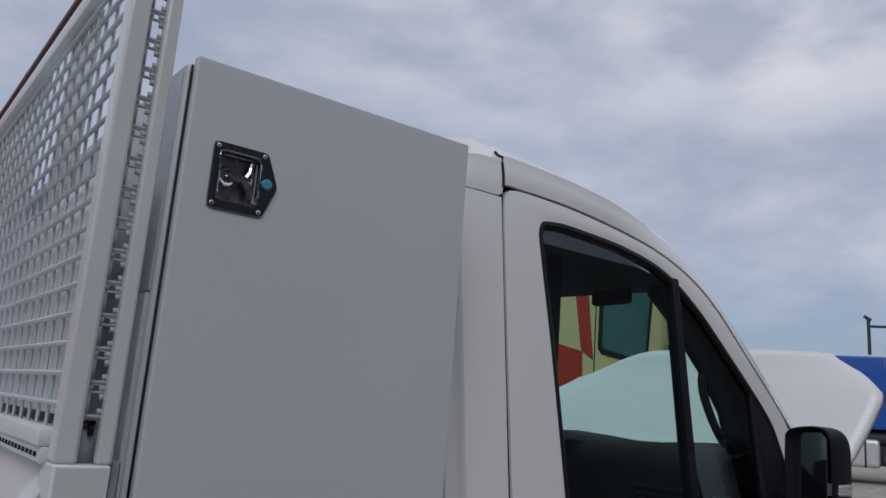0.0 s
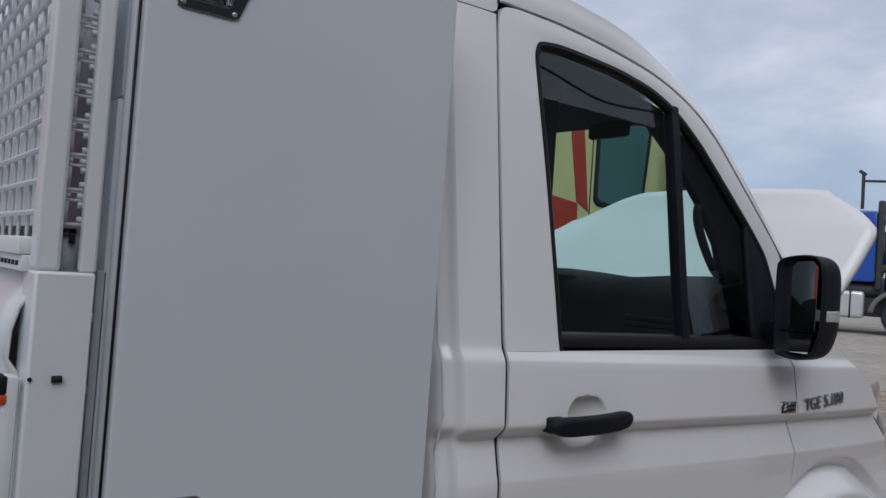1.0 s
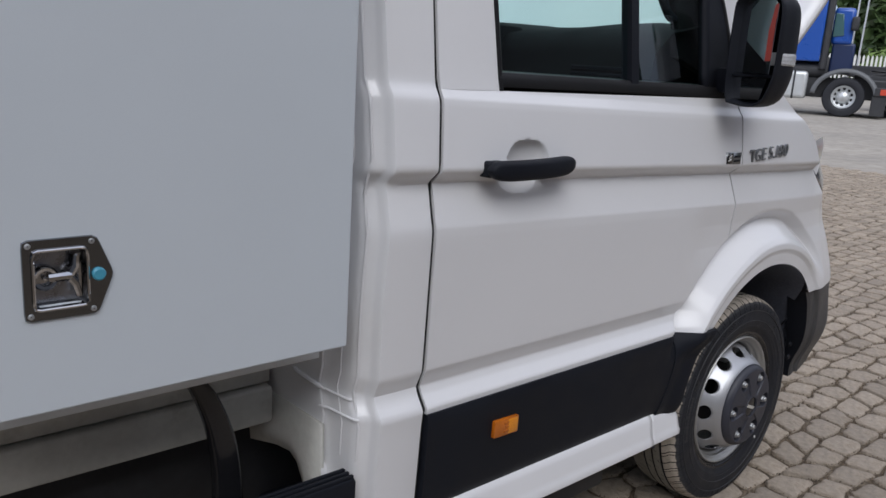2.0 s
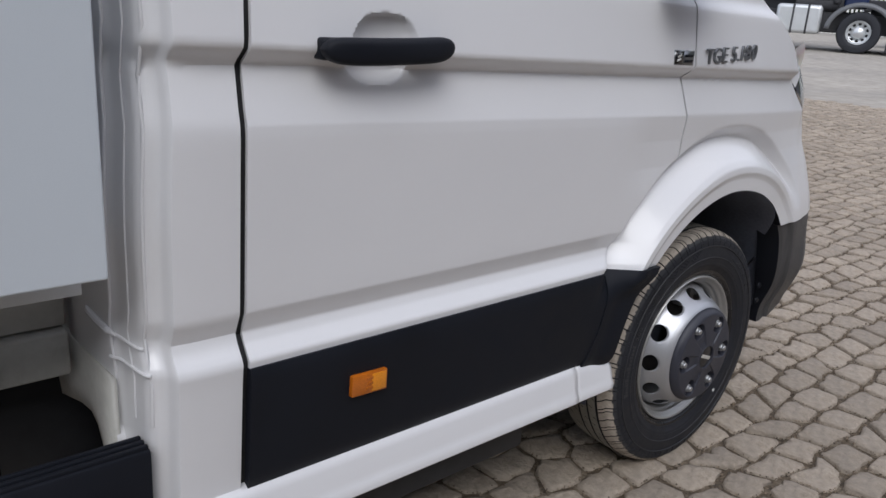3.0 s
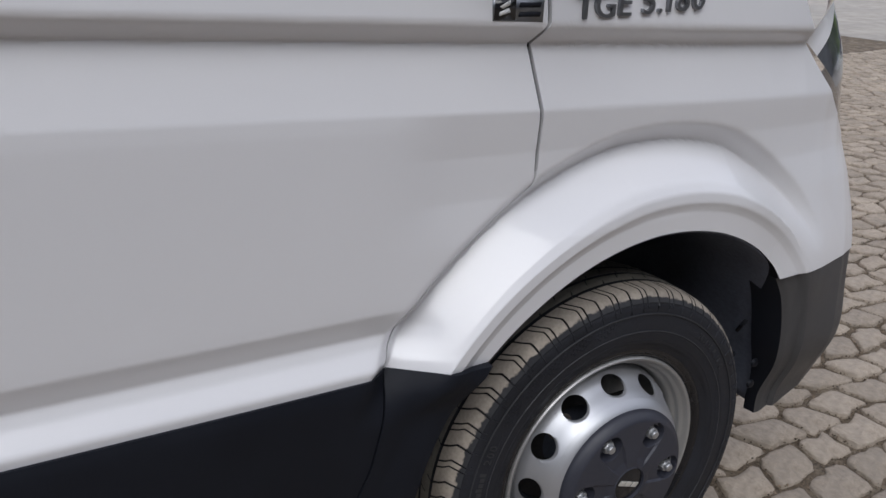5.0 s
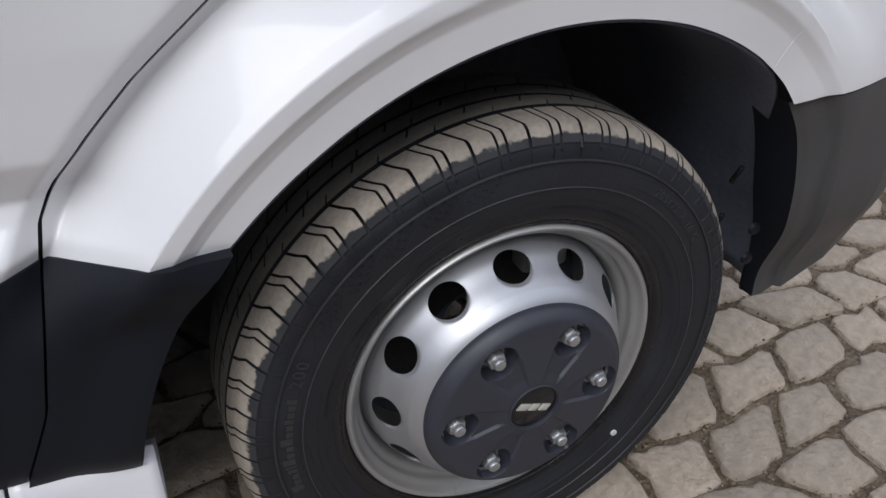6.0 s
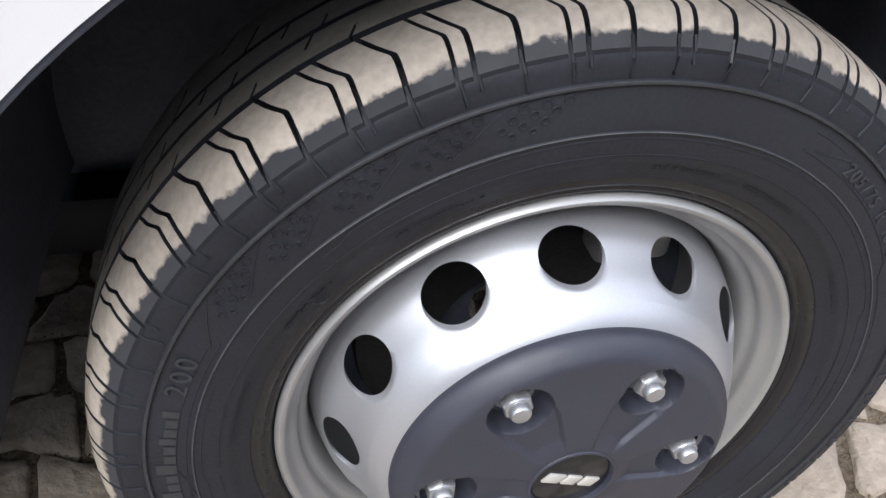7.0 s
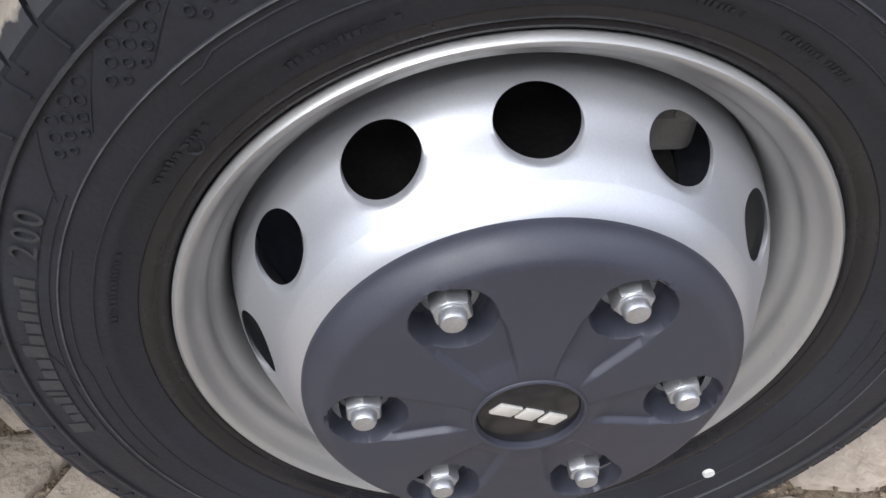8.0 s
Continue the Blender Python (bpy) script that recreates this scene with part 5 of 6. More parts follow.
# black sliver added as the dark of the gap along the door's rear edge
part("door_seal", box(-2.2222, -2.2195, 0.006, 0.0105, 0.89, 2.112), RUBBER, tool_box)
bm = bmesh.new()
add_box(bm, -2.238, -2.229, 0.020, 0.34, 0.90, 1.727, 0.002)
add_box(bm, -2.234, -2.229, 0.020, 0.34, 1.731, 2.10, 0.002)
part("rear_cover", bm, BOXPAINT, tool_box)
bm = box(-2.21, -1.66, 0.05, 0.07, 0.84, 0.882, 0.002)
part("bottom_flange", bm, BEDPAINT, tool_box)


def latch(x0, z0):
    """A recessed folding T-handle on a pointed polished plate; x0, z0 is its lower rear corner."""
    y = -0.0125
    b = bmesh.new()
    outer = [(0, 0), (0.097, 0), (0.120, 0.057), (0.097, 0.114), (0, 0.114)]
    inner = [(0.013, 0.016), (0.083, 0.016), (0.083, 0.098), (0.013, 0.098)]

    def rounded(pts, rad, n=4):
        res = []
        for i, p in enumerate(pts):
            p0, p1, p2 = Vector(pts[i - 1]), Vector(p), Vector(pts[(i + 1) % len(pts)])
            a, c = (p0 - p1).normalized(), (p2 - p1).normalized()
            for k in range(n + 1):
                t = k / n
                q0, q1 = p1 + a * rad, p1 + c * rad
                res.append(q0 * (1 - t) ** 2 + p1 * 2 * t * (1 - t) + q1 * t * t)
        return res

    def ring_pts(pts, n=60):
        c = Vector((0.050, 0.057))
        res = []
        for k in range(n):
            a = 2 * math.pi * k / n
            d = Vector((math.cos(a), math.sin(a)))
            best = None
            for i in range(len(pts)):
                p, q = pts[i - 1], pts[i]
                e = q - p
                det = d.x * -e.y + d.y * e.x
                if abs(det) < 1e-12:
                    continue
                w = p - c
                t = (w.x * -e.y + w.y * e.x) / det
                u = (d.x * w.y - d.y * w.x) / det
                if t > 0 and -1e-6 <= u <= 1 + 1e-6:
                    best = t if best is None else min(best, t)
            res.append(c + d * best)
        return res
    ro, ri = ring_pts(rounded(outer, 0.007)), ring_pts(rounded(inner, 0.007))
    c = Vector((0.048, 0.057))

    def lay(pts, dy, s=1.0):
        return [Vector((x0 + c.x + (p.x - c.x) * s, y + dy, z0 + c.y + (p.y - c.y) * s)) for p in pts]
    plate = bmesh.new()
    add_grid(plate, [lay(ro, 0.001), lay(ro, -0.002), lay(ro, -0.003, 0.985), lay(ri, -0.003, 1.06), lay(ri, -0.006, 1.03), lay(ri, -0.006, 0.99), lay(ri, 0.0, 0.955), lay(ri, 0.0165, 0.90)], closed=True)
    lt = part("latch", plate, CHROMEDARK, tool_box, "polished latch with a folding T-handle")
    floor = bmesh.new()
    floor.faces.new([floor.verts.new(p) for p in lay(ri, 0.016, 0.91)])
    part("latch_dish", floor, DISH, lt)
    rim = bmesh.new()
    add_tube(rim, lay(ri, -0.0055, 1.01) + lay(ri, -0.0055, 1.01)[:1], 0.0022, 6, cap=False)
    part("dish_rim", rim, CHROME, lt)
    hnd = bmesh.new()
    zc = z0 + 0.058

    def tub(pts, r):
        add_tube(hnd, [(x0 + px, y + py, z0 + pz) for px, py, pz in pts], r, 8)
    tub([(0.034, 0.003, 0.058), (0.050, 0.001, 0.059), (0.062, 0.001, 0.059)], [0.0062, 0.0065, 0.0072])
    tub([(0.060, 0.002, 0.059), (0.069, 0.001, 0.072), (0.072, 0.0, 0.088)], [0.0062, 0.0055, 0.005])
    tub([(0.060, 0.002, 0.059), (0.069, 0.001, 0.046), (0.072, 0.0, 0.030)], [0.0062, 0.0055, 0.005])
    tub([(0.073, 0.002, 0.090), (0.0735, 0.001, 0.058), (0.073, 0.002, 0.028)], 0.0042)
    part("t_handle", hnd, CHROME, lt)
    boss = lathe([(0.0180, 0.016), (0.0175, 0.003), (0.0150, 0.0), (0.0110, 0.001), (0.0100, 0.010), (0.004, 0.010), (0.003, 0.003), (0.0, 0.002)], (x0 + 0.030, y, zc), 24)
    part("handle_boss", boss, CHROME, lt)
    key = lathe([(0.0095, 0.0), (0.0095, -0.005), (0.0075, -0.007), (0.0, -0.007)], (x0 + 0.098, y - 0.002, z0 + 0.058), 20)
    part("key_cap", key, BLUECAP, lt, "blue plastic keyhole cap")
    for px, pz in ((0.008, 0.008), (0.090, 0.008), (0.008, 0.106), (0.090, 0.106)):
        rv = lathe([(0.0042, 0.0), (0.0040, -0.0014), (0.0026, -0.0022), (0.0012, -0.0022), (0.0012, 0.0)], (x0 + px, y - 0.003, z0 + pz), 14)
        part("rivet", rv, ZINC, lt)


for lx, lz in LATCHES:
    latch(lx, lz)

# ---- tipper bed with its mesh headboard ----
bed = empty("tipper_bed", "white coated tipper bed with slotted corner post and wire mesh headboard", "truck bed")
pl = part("corner_post_foot", box(-2.337, -2.259, -0.022, 0.060, 0.887, 1.466), BEDPAINT, bed)
soften(pl, 0.004)
bm = bmesh.new()
add_tube(bm, [(-2.306, -0.024, 1.318), (-2.293, -0.024, 1.318)], 0.005, 8)
part("foot_slot", bm, GAP, pl)
bm = bmesh.new()
add_lathe(bm, [(0.0, -0.002), (0.003, -0.002), (0.003, 0.001)], (-2.333, -0.022, 1.318), 10)
part("foot_hole", bm, GAP, pl)
bm = bmesh.new()
for z in (1.402, 1.297):
    part("foot_bolt", box(-2.262, -2.252, 0.0, 0.012, z - 0.006, z + 0.006, 0.002), ZINC, pl)
r1 = part("rear_post_rail", box(-2.337, -2.304, -0.014, 0.030, 1.466, 2.42), BEDPAINT, bed)
soften(r1, 0.006, 3)
r2 = part("front_post_rail", box(-2.279, -2.256, -0.014, 0.008, 1.466, 2.42), BEDPAINT, bed)
soften(r2, 0.005, 3)
# slotted strip between the rails, cut with T-shaped openings and small round ones
bm = bmesh.new()
X0, X1, YA, YB = -2.306, -2.276, 0.002, 0.006
CELL = 0.0497
C1, C2 = X0 + 0.009, X0 + 0.0205
for k in range(17):
    z = 1.530 + CELL * k
    add_box(bm, X0, X1, YA, YB, z, z + 0.006)
    add_box(bm, X0, C1, YA, YB, z + 0.006, z + 0.036)
    add_box(bm, C2, X1, YA, YB, z + 0.006, z + 0.015)
    add_box(bm, C2, X1, YA, YB, z + 0.027, z + 0.036)
    add_box(bm, X1 - 0.003, X1, YA, YB, z + 0.015, z + 0.027)
    add_box(bm, X0, X1, YA, YB, z + 0.036, z + 0.040)
    add_box(bm, X0, X0 + 0.010, YA, YB, z + 0.040, z + 0.048)
    add_box(bm, X0 + 0.0185, X1, YA, YB, z + 0.040, z + 0.048)
    add_box(bm, X0, X1, YA, YB, z + 0.048, z + CELL)
add_box(bm, X0, X1, 0.014, 0.018, 1.466, 1.520)
part("slotted_strip", bm, SLOTTED, bed, "grey strip with T-shaped slots")
bm = bmesh.new()
add_box(bm, -2.304, -2.283, 0.006, 0.014, 1.521, 1.527)
add_box(bm, -2.291, -2.284, 0.006, 0.014, 1.506, 1.527)
part("strip_clip", bm, GAP, bed)

# headboard: wire mesh in a frame
bm = bmesh.new()
for k in range(24):
    y = 0.055 + 0.070 * k
    add_tube(bm, [(-2.326, y, 1.51), (-2.326, y, 2.31)], 0.0030, 6, cap=False)
for k in range(18):
    z = 1.548 + 0.0447 * k
    add_tube(bm, [(-2.331, 0.02, z), (-2.331, 1.70, z)], 0.0045, 6, cap=False)
part("wire_mesh", bm, CAGEPAINT, bed, "grey coated welded wire mesh")
bm = bmesh.new()
add_box(bm, -2.345, -2.315, 0.04, 1.98, 2.285, 2.325, 0.006)
part("top_beam", bm, BEDPAINT, bed)
bm = bmesh.new()
add_box(bm, -2.350, -2.318, 0.02, 1.98, 2.328, 2.342, 0.003)
part("edge_strip", bm, material("maroon_edge_strip", (0.10, 0.035, 0.03), 0.5, grain=0.1, stain=0.2), bed, "dark maroon edge strip")
bm = bmesh.new()
add_box(bm, -2.318, -2.312, 0.30, 0.51, 1.92, 2.29, 0.002)
add_box(bm, -2.318, -2.312, 0.77, 1.96, 1.92, 2.29, 0.002)
add_box(bm, -2.318, -2.312, 0.05, 1.96, 1.53, 1.92, 0.002)
part("headboard_plate", bm, BEDPAINT, bed)
bm = bmesh.new()
add_box(bm, -2.352, -2.30, 0.03, 1.98, 1.486, 1.512, 0.004)
add_box(bm, -2.346, -2.31, 0.03, 1.98, 1.462, 1.486, 0.003)
part("headboard_ledge", bm, BEDPAINT, bed)
bm = bmesh.new()
for k in range(40):
    add_box(bm, -2.3475, -2.345, 0.055 + 0.030 * k, 0.073 + 0.030 * k, 1.470, 1.477)
part("ledge_slot", bm, GAP, bed)
bm = bmesh.new()
rows = []
for z, x in ((1.462, -2.318), (1.44, -2.322), (1.41, -2.342), (1.38, -2.350), (1.34, -2.352), (1.32, -2.338), (1.20, -2.330), (0.90, -2.330)):
    rows.append([(x, 0.03 + 1.95 * j / 20, z) for j in range(21)])
add_grid(bm, rows)
thick(part("headboard_panel", bm, BEDPAINT, bed), 0.006, 1)
# side board with lamp strip and latch pocket
bm = bmesh.new()
add_box(bm, -4.40, -2.353, -0.010, 0.026, 0.958, 1.190, 0.010)
add_box(bm, -4.40, -2.372, 0.004, 0.026, 1.185, 1.285, 0.004)
side = part("side_board", bm, BEDPAINT, bed, "white drop side with a rounded end")
bm = box(-2.366, -2.342, -0.012, 0.022, 0.966, 1.322, 0.007)
part("side_board_end", bm, BEDPAINT, side)
bm = box(-4.40, -2.357, -0.014, 0.02, 1.296, 1.322, 0.004)
part("rubber_edge", bm, RUBBER, side)
bm = box(-4.40, -2.357, -0.015, 0.02, 1.284, 1.297, 0.003)
part("red_marker_strip", bm, REDP, side, "red marker strip")
bm = bmesh.new()
add_box(bm, -2.41, -2.372, -0.004, 0.012, 1.205, 1.255, 0.006)
add_tube(bm, [(-2.385, -0.008, 1.252), (-2.372, -0.008, 1.235), (-2.366, -0.006, 1.21)], 0.005, 8)
part("side_board_latch", bm, ZINC, side)

# chassis parts seen under the tool box
bm = bmesh.new()
add_box(bm, -4.4, -1.615, 0.295, 0.36, 0.600, 0.684, 0.006)
add_box(bm, -4.4, -1.615, 0.310, 0.36, 0.690, 0.89, 0.003)
soften(part("side_rail", bm, PRIMER, van), 0.003)
part("underbody", box(-4.4, -1.0, 0.42, 1.62, 0.25, 0.58, 0.02), CHASSIS, van)
bm = bmesh.new()
pts = smooth_curve([(-1.955, 0.15, 0.93), (-1.910, 0.15, 0.86), (-1.858, 0.15, 0.80), (-1.825, 0.15, 0.73), (-1.806, 0.15, 0.66), (-1.797, 0.15, 0.57), (-1.797, 0.15, 0.40)], 6)
rows = []
for i, p in enumerate(pts):
    rows.append([(p.x + 0.028 * math.copysign(abs(math.cos(a)) ** 0.5, math.cos(a)), p.y + 0.018 * math.copysign(abs(math.sin(a)) ** 0.5, math.sin(a)), p.z - 0.5 * 0.03 * math.cos(a)) for a in [2 * math.pi * k / 16 for k in range(16)]])
add_grid(bm, rows, closed=True)
part("filler_pipe", bm, GLOSSBLACK, van, "glossy black curved duct")
bm = bmesh.new()
skirt = [(0.60, 0.49), (0.42, 0.505), (0.30, 0.540), (0.245, 0.548), (0.215, 0.535), (0.190, 0.50), (0.178, 0.47), (0.165, 0.45), (0.12, 0.44)]
rows = [[(-1.597, y, z) for y, z in skirt], [(-1.600, y, z + 0.02 + 0.4 * (0.62 - z) * 0.3) for y, z in skirt], [(-1.602, y, 0.66) for y, z in skirt]]
add_grid(bm, rows)
thick(part("cab_back_skirt", bm, PRIMER, van), 0.01, 0)
bm = bmesh.new()
add_box(bm, -2.05, -1.582, 0.02, 0.072, 0.30, 0.578, 0.008)
step = part("side_step_box", bm, TRIM, van, "ribbed dark grey plastic box")
for k in range(3):
    part("tread_rib", box(-2.04, -1.586, 0.026 + 0.015 * k, 0.034 + 0.015 * k, 0.576, 0.584, 0.002), TRIM, step)

bm = bmesh.new()
add_box(bm, -4.40, -2.345, 0.03, 1.98, 0.925, 0.965, 0.004)
part("bed_floor", bm, BEDPAINT, bed)
part("far_side_board", box(-4.40, -2.353, 1.985, 2.02, 0.958, 1.32, 0.008), BEDPAINT, bed)
part("tail_board", box(-4.44, -4.405, 0.0, 2.02, 0.958, 1.32, 0.008), BEDPAINT, bed)

# ---- background: vehicles, fence, trees ----
VIEW = Vector((0.927, 0.375, 0)).normalized()
LEFTW = Vector((-VIEW.y, VIEW.x, 0))


def far_matrix(depth, side, yaw=0.0):
    """Local x runs across the first views' line of sight towards its left, y away from it."""
    p = Vector((-2.4, -1.15, 0)) + VIEW * depth + LEFTW * side
    r = Matrix.Identity(4)
    r.col[0][:3], r.col[1][:3] = LEFTW, VIEW
    r.col[2][:3] = (0, 0, 1)
    m = Matrix.Translation((p.x, p.y, ground_z(p.x))) @ Matrix(((LEFTW.x, VIEW.x, 0, 0), (LEFTW.y, VIEW.y, 0, 0), (0, 0, 1, 0), (0, 0, 0, 1)))
    return m @ Matrix.Rotation(radians(yaw), 4, "Z")


def truck_wheel(parent, x, y, r=0.5):
    w = part("wheel", lathe([(r * 0.55, 0.02), (r * 0.60, -0.01), (r * 0.72, -0.03), (r * 0.95, -0.01), (r, 0.04), (r, 0.28), (r * 0.9, 0.33), (r * 0.5, 0.33)], (x, y, r), 40), TYRE, parent)
    bm = lathe([(r * 0.57, 0.0), (r * 0.53, 0.02), (r * 0.50, 0.10), (r * 0.34, 0.13), (r * 0.30, 0.06), (r * 0.20, 0.0), (0.0, -0.02)], (x, y, r), 40)
    for k in range(10):
        a = 2 * math.pi * k / 10
        add_lathe(bm, [(0.02, 0.0), (0.02, -0.03), (0.0, -0.03)], (x + r * 0.26 * math.cos(a), y + 0.06, r + r * 0.26 * math.sin(a)), 8)
    part("wheel_rim", bm, TANK, w)
    for k in range(10):
        a = 2 * math.pi * (k + 0.5) / 10
        part("rim_hole", lathe([(0.0, -0.004), (0.042, -0.004), (0.042, 0.01)], (x + r * 0.42 * math.cos(a), y + 0.112, r + r * 0.42 * math.sin(a)), 10), GAP, w)


truck_wheel(van, 0.0, 2 * MIDY - 0.36, 0.345)
truck_wheel(van, -3.20, 0.12, 0.345)
truck_wheel(van, -3.20, 2 * MIDY - 0.45, 0.345)


def blue_tractor():
    t = empty("tractor_truck", "blue tractor unit with dark chassis and aluminium fuel tank", "truck")
    mud = material("grey_mudguard", (0.13, 0.137, 0.147), 0.5, grain=0.1, stain=0.1)
    soften(part("chassis", box(-1.75, 4.6, 0.30, 2.2, 0.50, 1.06), CHASSIS, t), 0.04)
    soften(part("engine_block", box(0.45, 3.2, 0.55, 2.2, 0.95, 1.55), CHASSIS, t), 0.08, 3)
    soften(part("rear_chassis", box(-1.9, -0.2, 0.45, 1.9, 0.80, 1.18), CHASSIS, t), 0.03)
    for x in (0.0, 4.0):
        truck_wheel(t, x, 0.0, 0.55)
        truck_wheel(t, x, 1.9, 0.55)
    truck_wheel(t, -1.25, 1.2, 0.50)
    arc = [radians(4 + 168 * k / 24) for k in range(25)]
    bm = bmesh.new()
    add_grid(bm, [[(0.86 * math.cos(a), y, 0.55 + 0.76 * math.sin(a)) for a in arc] for y in (-0.04, 0.42)])
    add_grid(bm, [[((0.86 - d) * math.cos(a), -0.04, 0.55 + (0.76 - d) * math.sin(a)) for a in arc] for d in (0.0, 0.11)])
    thick(part("mudguard", bm, mud, t), 0.02)
    soften(part("mud_flap", box(-1.08, -0.72, -0.02, 0.4, 0.08, 0.62), CHASSIS, t), 0.01)
    lamp = soften(part("tail_lamp", box(-1.16, -0.76, -0.05, 0.1, 0.62, 0.86), CHASSIS, t), 0.02)
    soften(part("tail_lens", box(-1.13, -0.90, -0.07, -0.03, 0.66, 0.82), REDP, lamp), 0.01)
    soften(part("fuel_tank", box(0.98, 2.15, -0.02, 0.65, 0.43, 1.20), TANK, t), 0.10, 4)
    for x in (1.30, 1.68):
        soften(part("tank_strap", box(x, x + 0.06, -0.035, 0.66, 0.42, 1.21), CHASSIS, t), 0.05, 3)
    soften(part("curtain_panel", box(0.76, 2.9, 0.02, 2.45, 1.48, 3.50), BLUE, t), 0.04, 3)
    soften(part("air_pipe", box(0.56, 0.75, 0.06, 0.30, 1.25, 3.80), CHASSIS, t), 0.06, 3)
    cab = soften(part("cab", box(0.02, 0.56, 0.30, 2.3, 1.98, 2.98), BLUE, t), 0.10, 3)
    # the cab's blue again, with the lower part's shade put into the colour
    soften(part("cab_lower_panel", box(-0.10, 0.50, 0.36, 2.2, 1.18, 2.02), material("shaded_blue_paint", (0.010, 0.022, 0.075), 0.4, grain=0.05, stain=0.1), cab), 0.06, 3)
    soften(part("side_window", prism([(0.24, 2.22), (0.53, 2.17), (0.53, 2.83), (0.32, 2.81)], 0.27, 0.33), TRUCKGLASS, cab), 0.02)
    soften(part("cab_mirror", box(-0.10, 0.10, 0.15, 0.35, 2.36, 2.74), CHASSIS, cab), 0.06, 3)
    bm = bmesh.new()
    add_tube(bm, [(1.7, 0.35, 1.25), (0.62, 0.35, 1.25)], 0.20, 14)
    add_box(bm, 0.50, 0.72, 0.3, 0.9, 1.02, 1.62, 0.03)
    part("air_filter", bm, CHASSIS, t)
    bm = bmesh.new()
    add_tube(bm, [(1.18, 0.6, 3.6), (1.18, 0.6, 3.9), (1.19, 0.6, 4.62)], 0.05, 8)
    add_tube(bm, [(1.18, 0.6, 4.42), (0.3, 0.6, 4.40), (-0.9, 0.6, 4.34)], 0.04, 8)
    add_tube(bm, [(1.30, 0.6, 4.72), (1.12, 0.6, 4.60)], 0.05, 8)
    part("upright_pipe", bm, CHASSIS, t)
    bm = bmesh.new()
    add_grid(bm, [[(-0.62 - 1.05 * u, y, 1.30 - 0.16 * u + 0.05 * math.sin(3 * u)) for u in [k / 8 for k in range(9)]] for y in (0.5, 1.7)])
    add_tube(bm, [(-0.5, 0.5, 1.14), (-1.1, 0.5, 1.26), (-1.85, 0.5, 1.10)], 0.04, 8)
    add_tube(bm, [(-0.9, 0.4, 1.02), (-1.2, 0.4, 1.20), (-1.6, 0.45, 0.95)], 0.03, 8)
    thick(part("coupling_plate", bm, STEEL, t), 0.03)
    t.matrix_world = far_matrix(25.3, 0.09)
    return t


blue_tractor()


def parked_chassis():
    t = empty("truck_chassis", "dark truck chassis with a blue cab parked behind", "truck")
    soften(part("chassis", box(-6.5, -0.1, 0, 1.0, 1.06, 1.42), CHASSIS, t), 0.04)
    soften(part("axle_frame", box(-6.0, -1.0, 0.1, 0.9, 0.65, 1.10), CHASSIS, t), 0.04)
    for x in (-1.6, -2.9):
        truck_wheel(t, x, 0.0, 0.48)
    soften(part("cab", box(-6.2, -2.0, 0.2, 2.2, 1.40, 1.52), BLUE, t), 0.06)
    t.matrix_world = far_matrix(29.5, 0.2)
    return t


parked_chassis()


def cream_truck():
    t = empty("cream_truck", "cream truck cab with a broad red stripe, seen through the windscreen", "truck")
    soften(part("cab", box(3.0, 5.95, 0.0, 2.45, 0.9, 3.75), CREAM, t), 0.12, 3)
    soften(part("roof_fairing", box(3.1, 5.2, 0.1, 2.35, 3.70, 4.15), CREAM, t), 0.15, 3)
    soften(part("lower_stripe", prism([(3.0, 0.95), (4.30, 0.95), (4.24, 2.28), (3.0, 2.42)], -0.01, 0.03), RED, t), 0.005)
    soften(part("stripe", prism([(4.02, 3.74), (4.08, 3.0), (4.22, 2.3), (4.42, 2.2), (4.30, 3.0), (4.17, 3.74)], -0.014, 0.03), RED, t), 0.005)
    soften(part("window_frame", prism([(4.50, 2.34), (4.56, 2.28), (5.40, 2.20), (5.52, 3.36), (5.44, 3.42), (4.58, 3.42), (4.50, 3.34)], -0.016, 0.02), TRIM, t), 0.02)
    soften(part("side_window", prism([(4.56, 2.38), (4.61, 2.34), (5.34, 2.27), (5.44, 3.28), (5.38, 3.35), (4.62, 3.35), (4.56, 3.28)], -0.022, 0.02), TRUCKGLASS, t), 0.01)
    bm = bmesh.new()
    add_box(bm, 5.62, 5.80, -0.42, -0.16, 2.55, 3.25, 0.04)
    add_tube(bm, [(5.75, -0.25, 3.2), (5.85, 0.0, 3.35)], 0.03, 8)
    add_tube(bm, [(5.75, -0.25, 2.6), (5.85, 0.0, 2.5)], 0.03, 8)
    part("cab_mirror", bm, TRIM, t)
    soften(part("door_seam", box(4.44, 4.455, -0.006, 0.01, 1.2, 3.5), GAP, t), 0.001)
    soften(part("chassis", box(-0.5, 5.7, 0.2, 2.2, 0.5, 0.95), CHASSIS, t), 0.03)
    for x in (5.0, 0.6):
        truck_wheel(t, x, -0.02, 0.5)
        truck_wheel(t, x, 2.1, 0.5)
    t.matrix_world = Matrix.Translation((0.0, 5.15, ground_z(4.5)))
    return t


cream_truck()


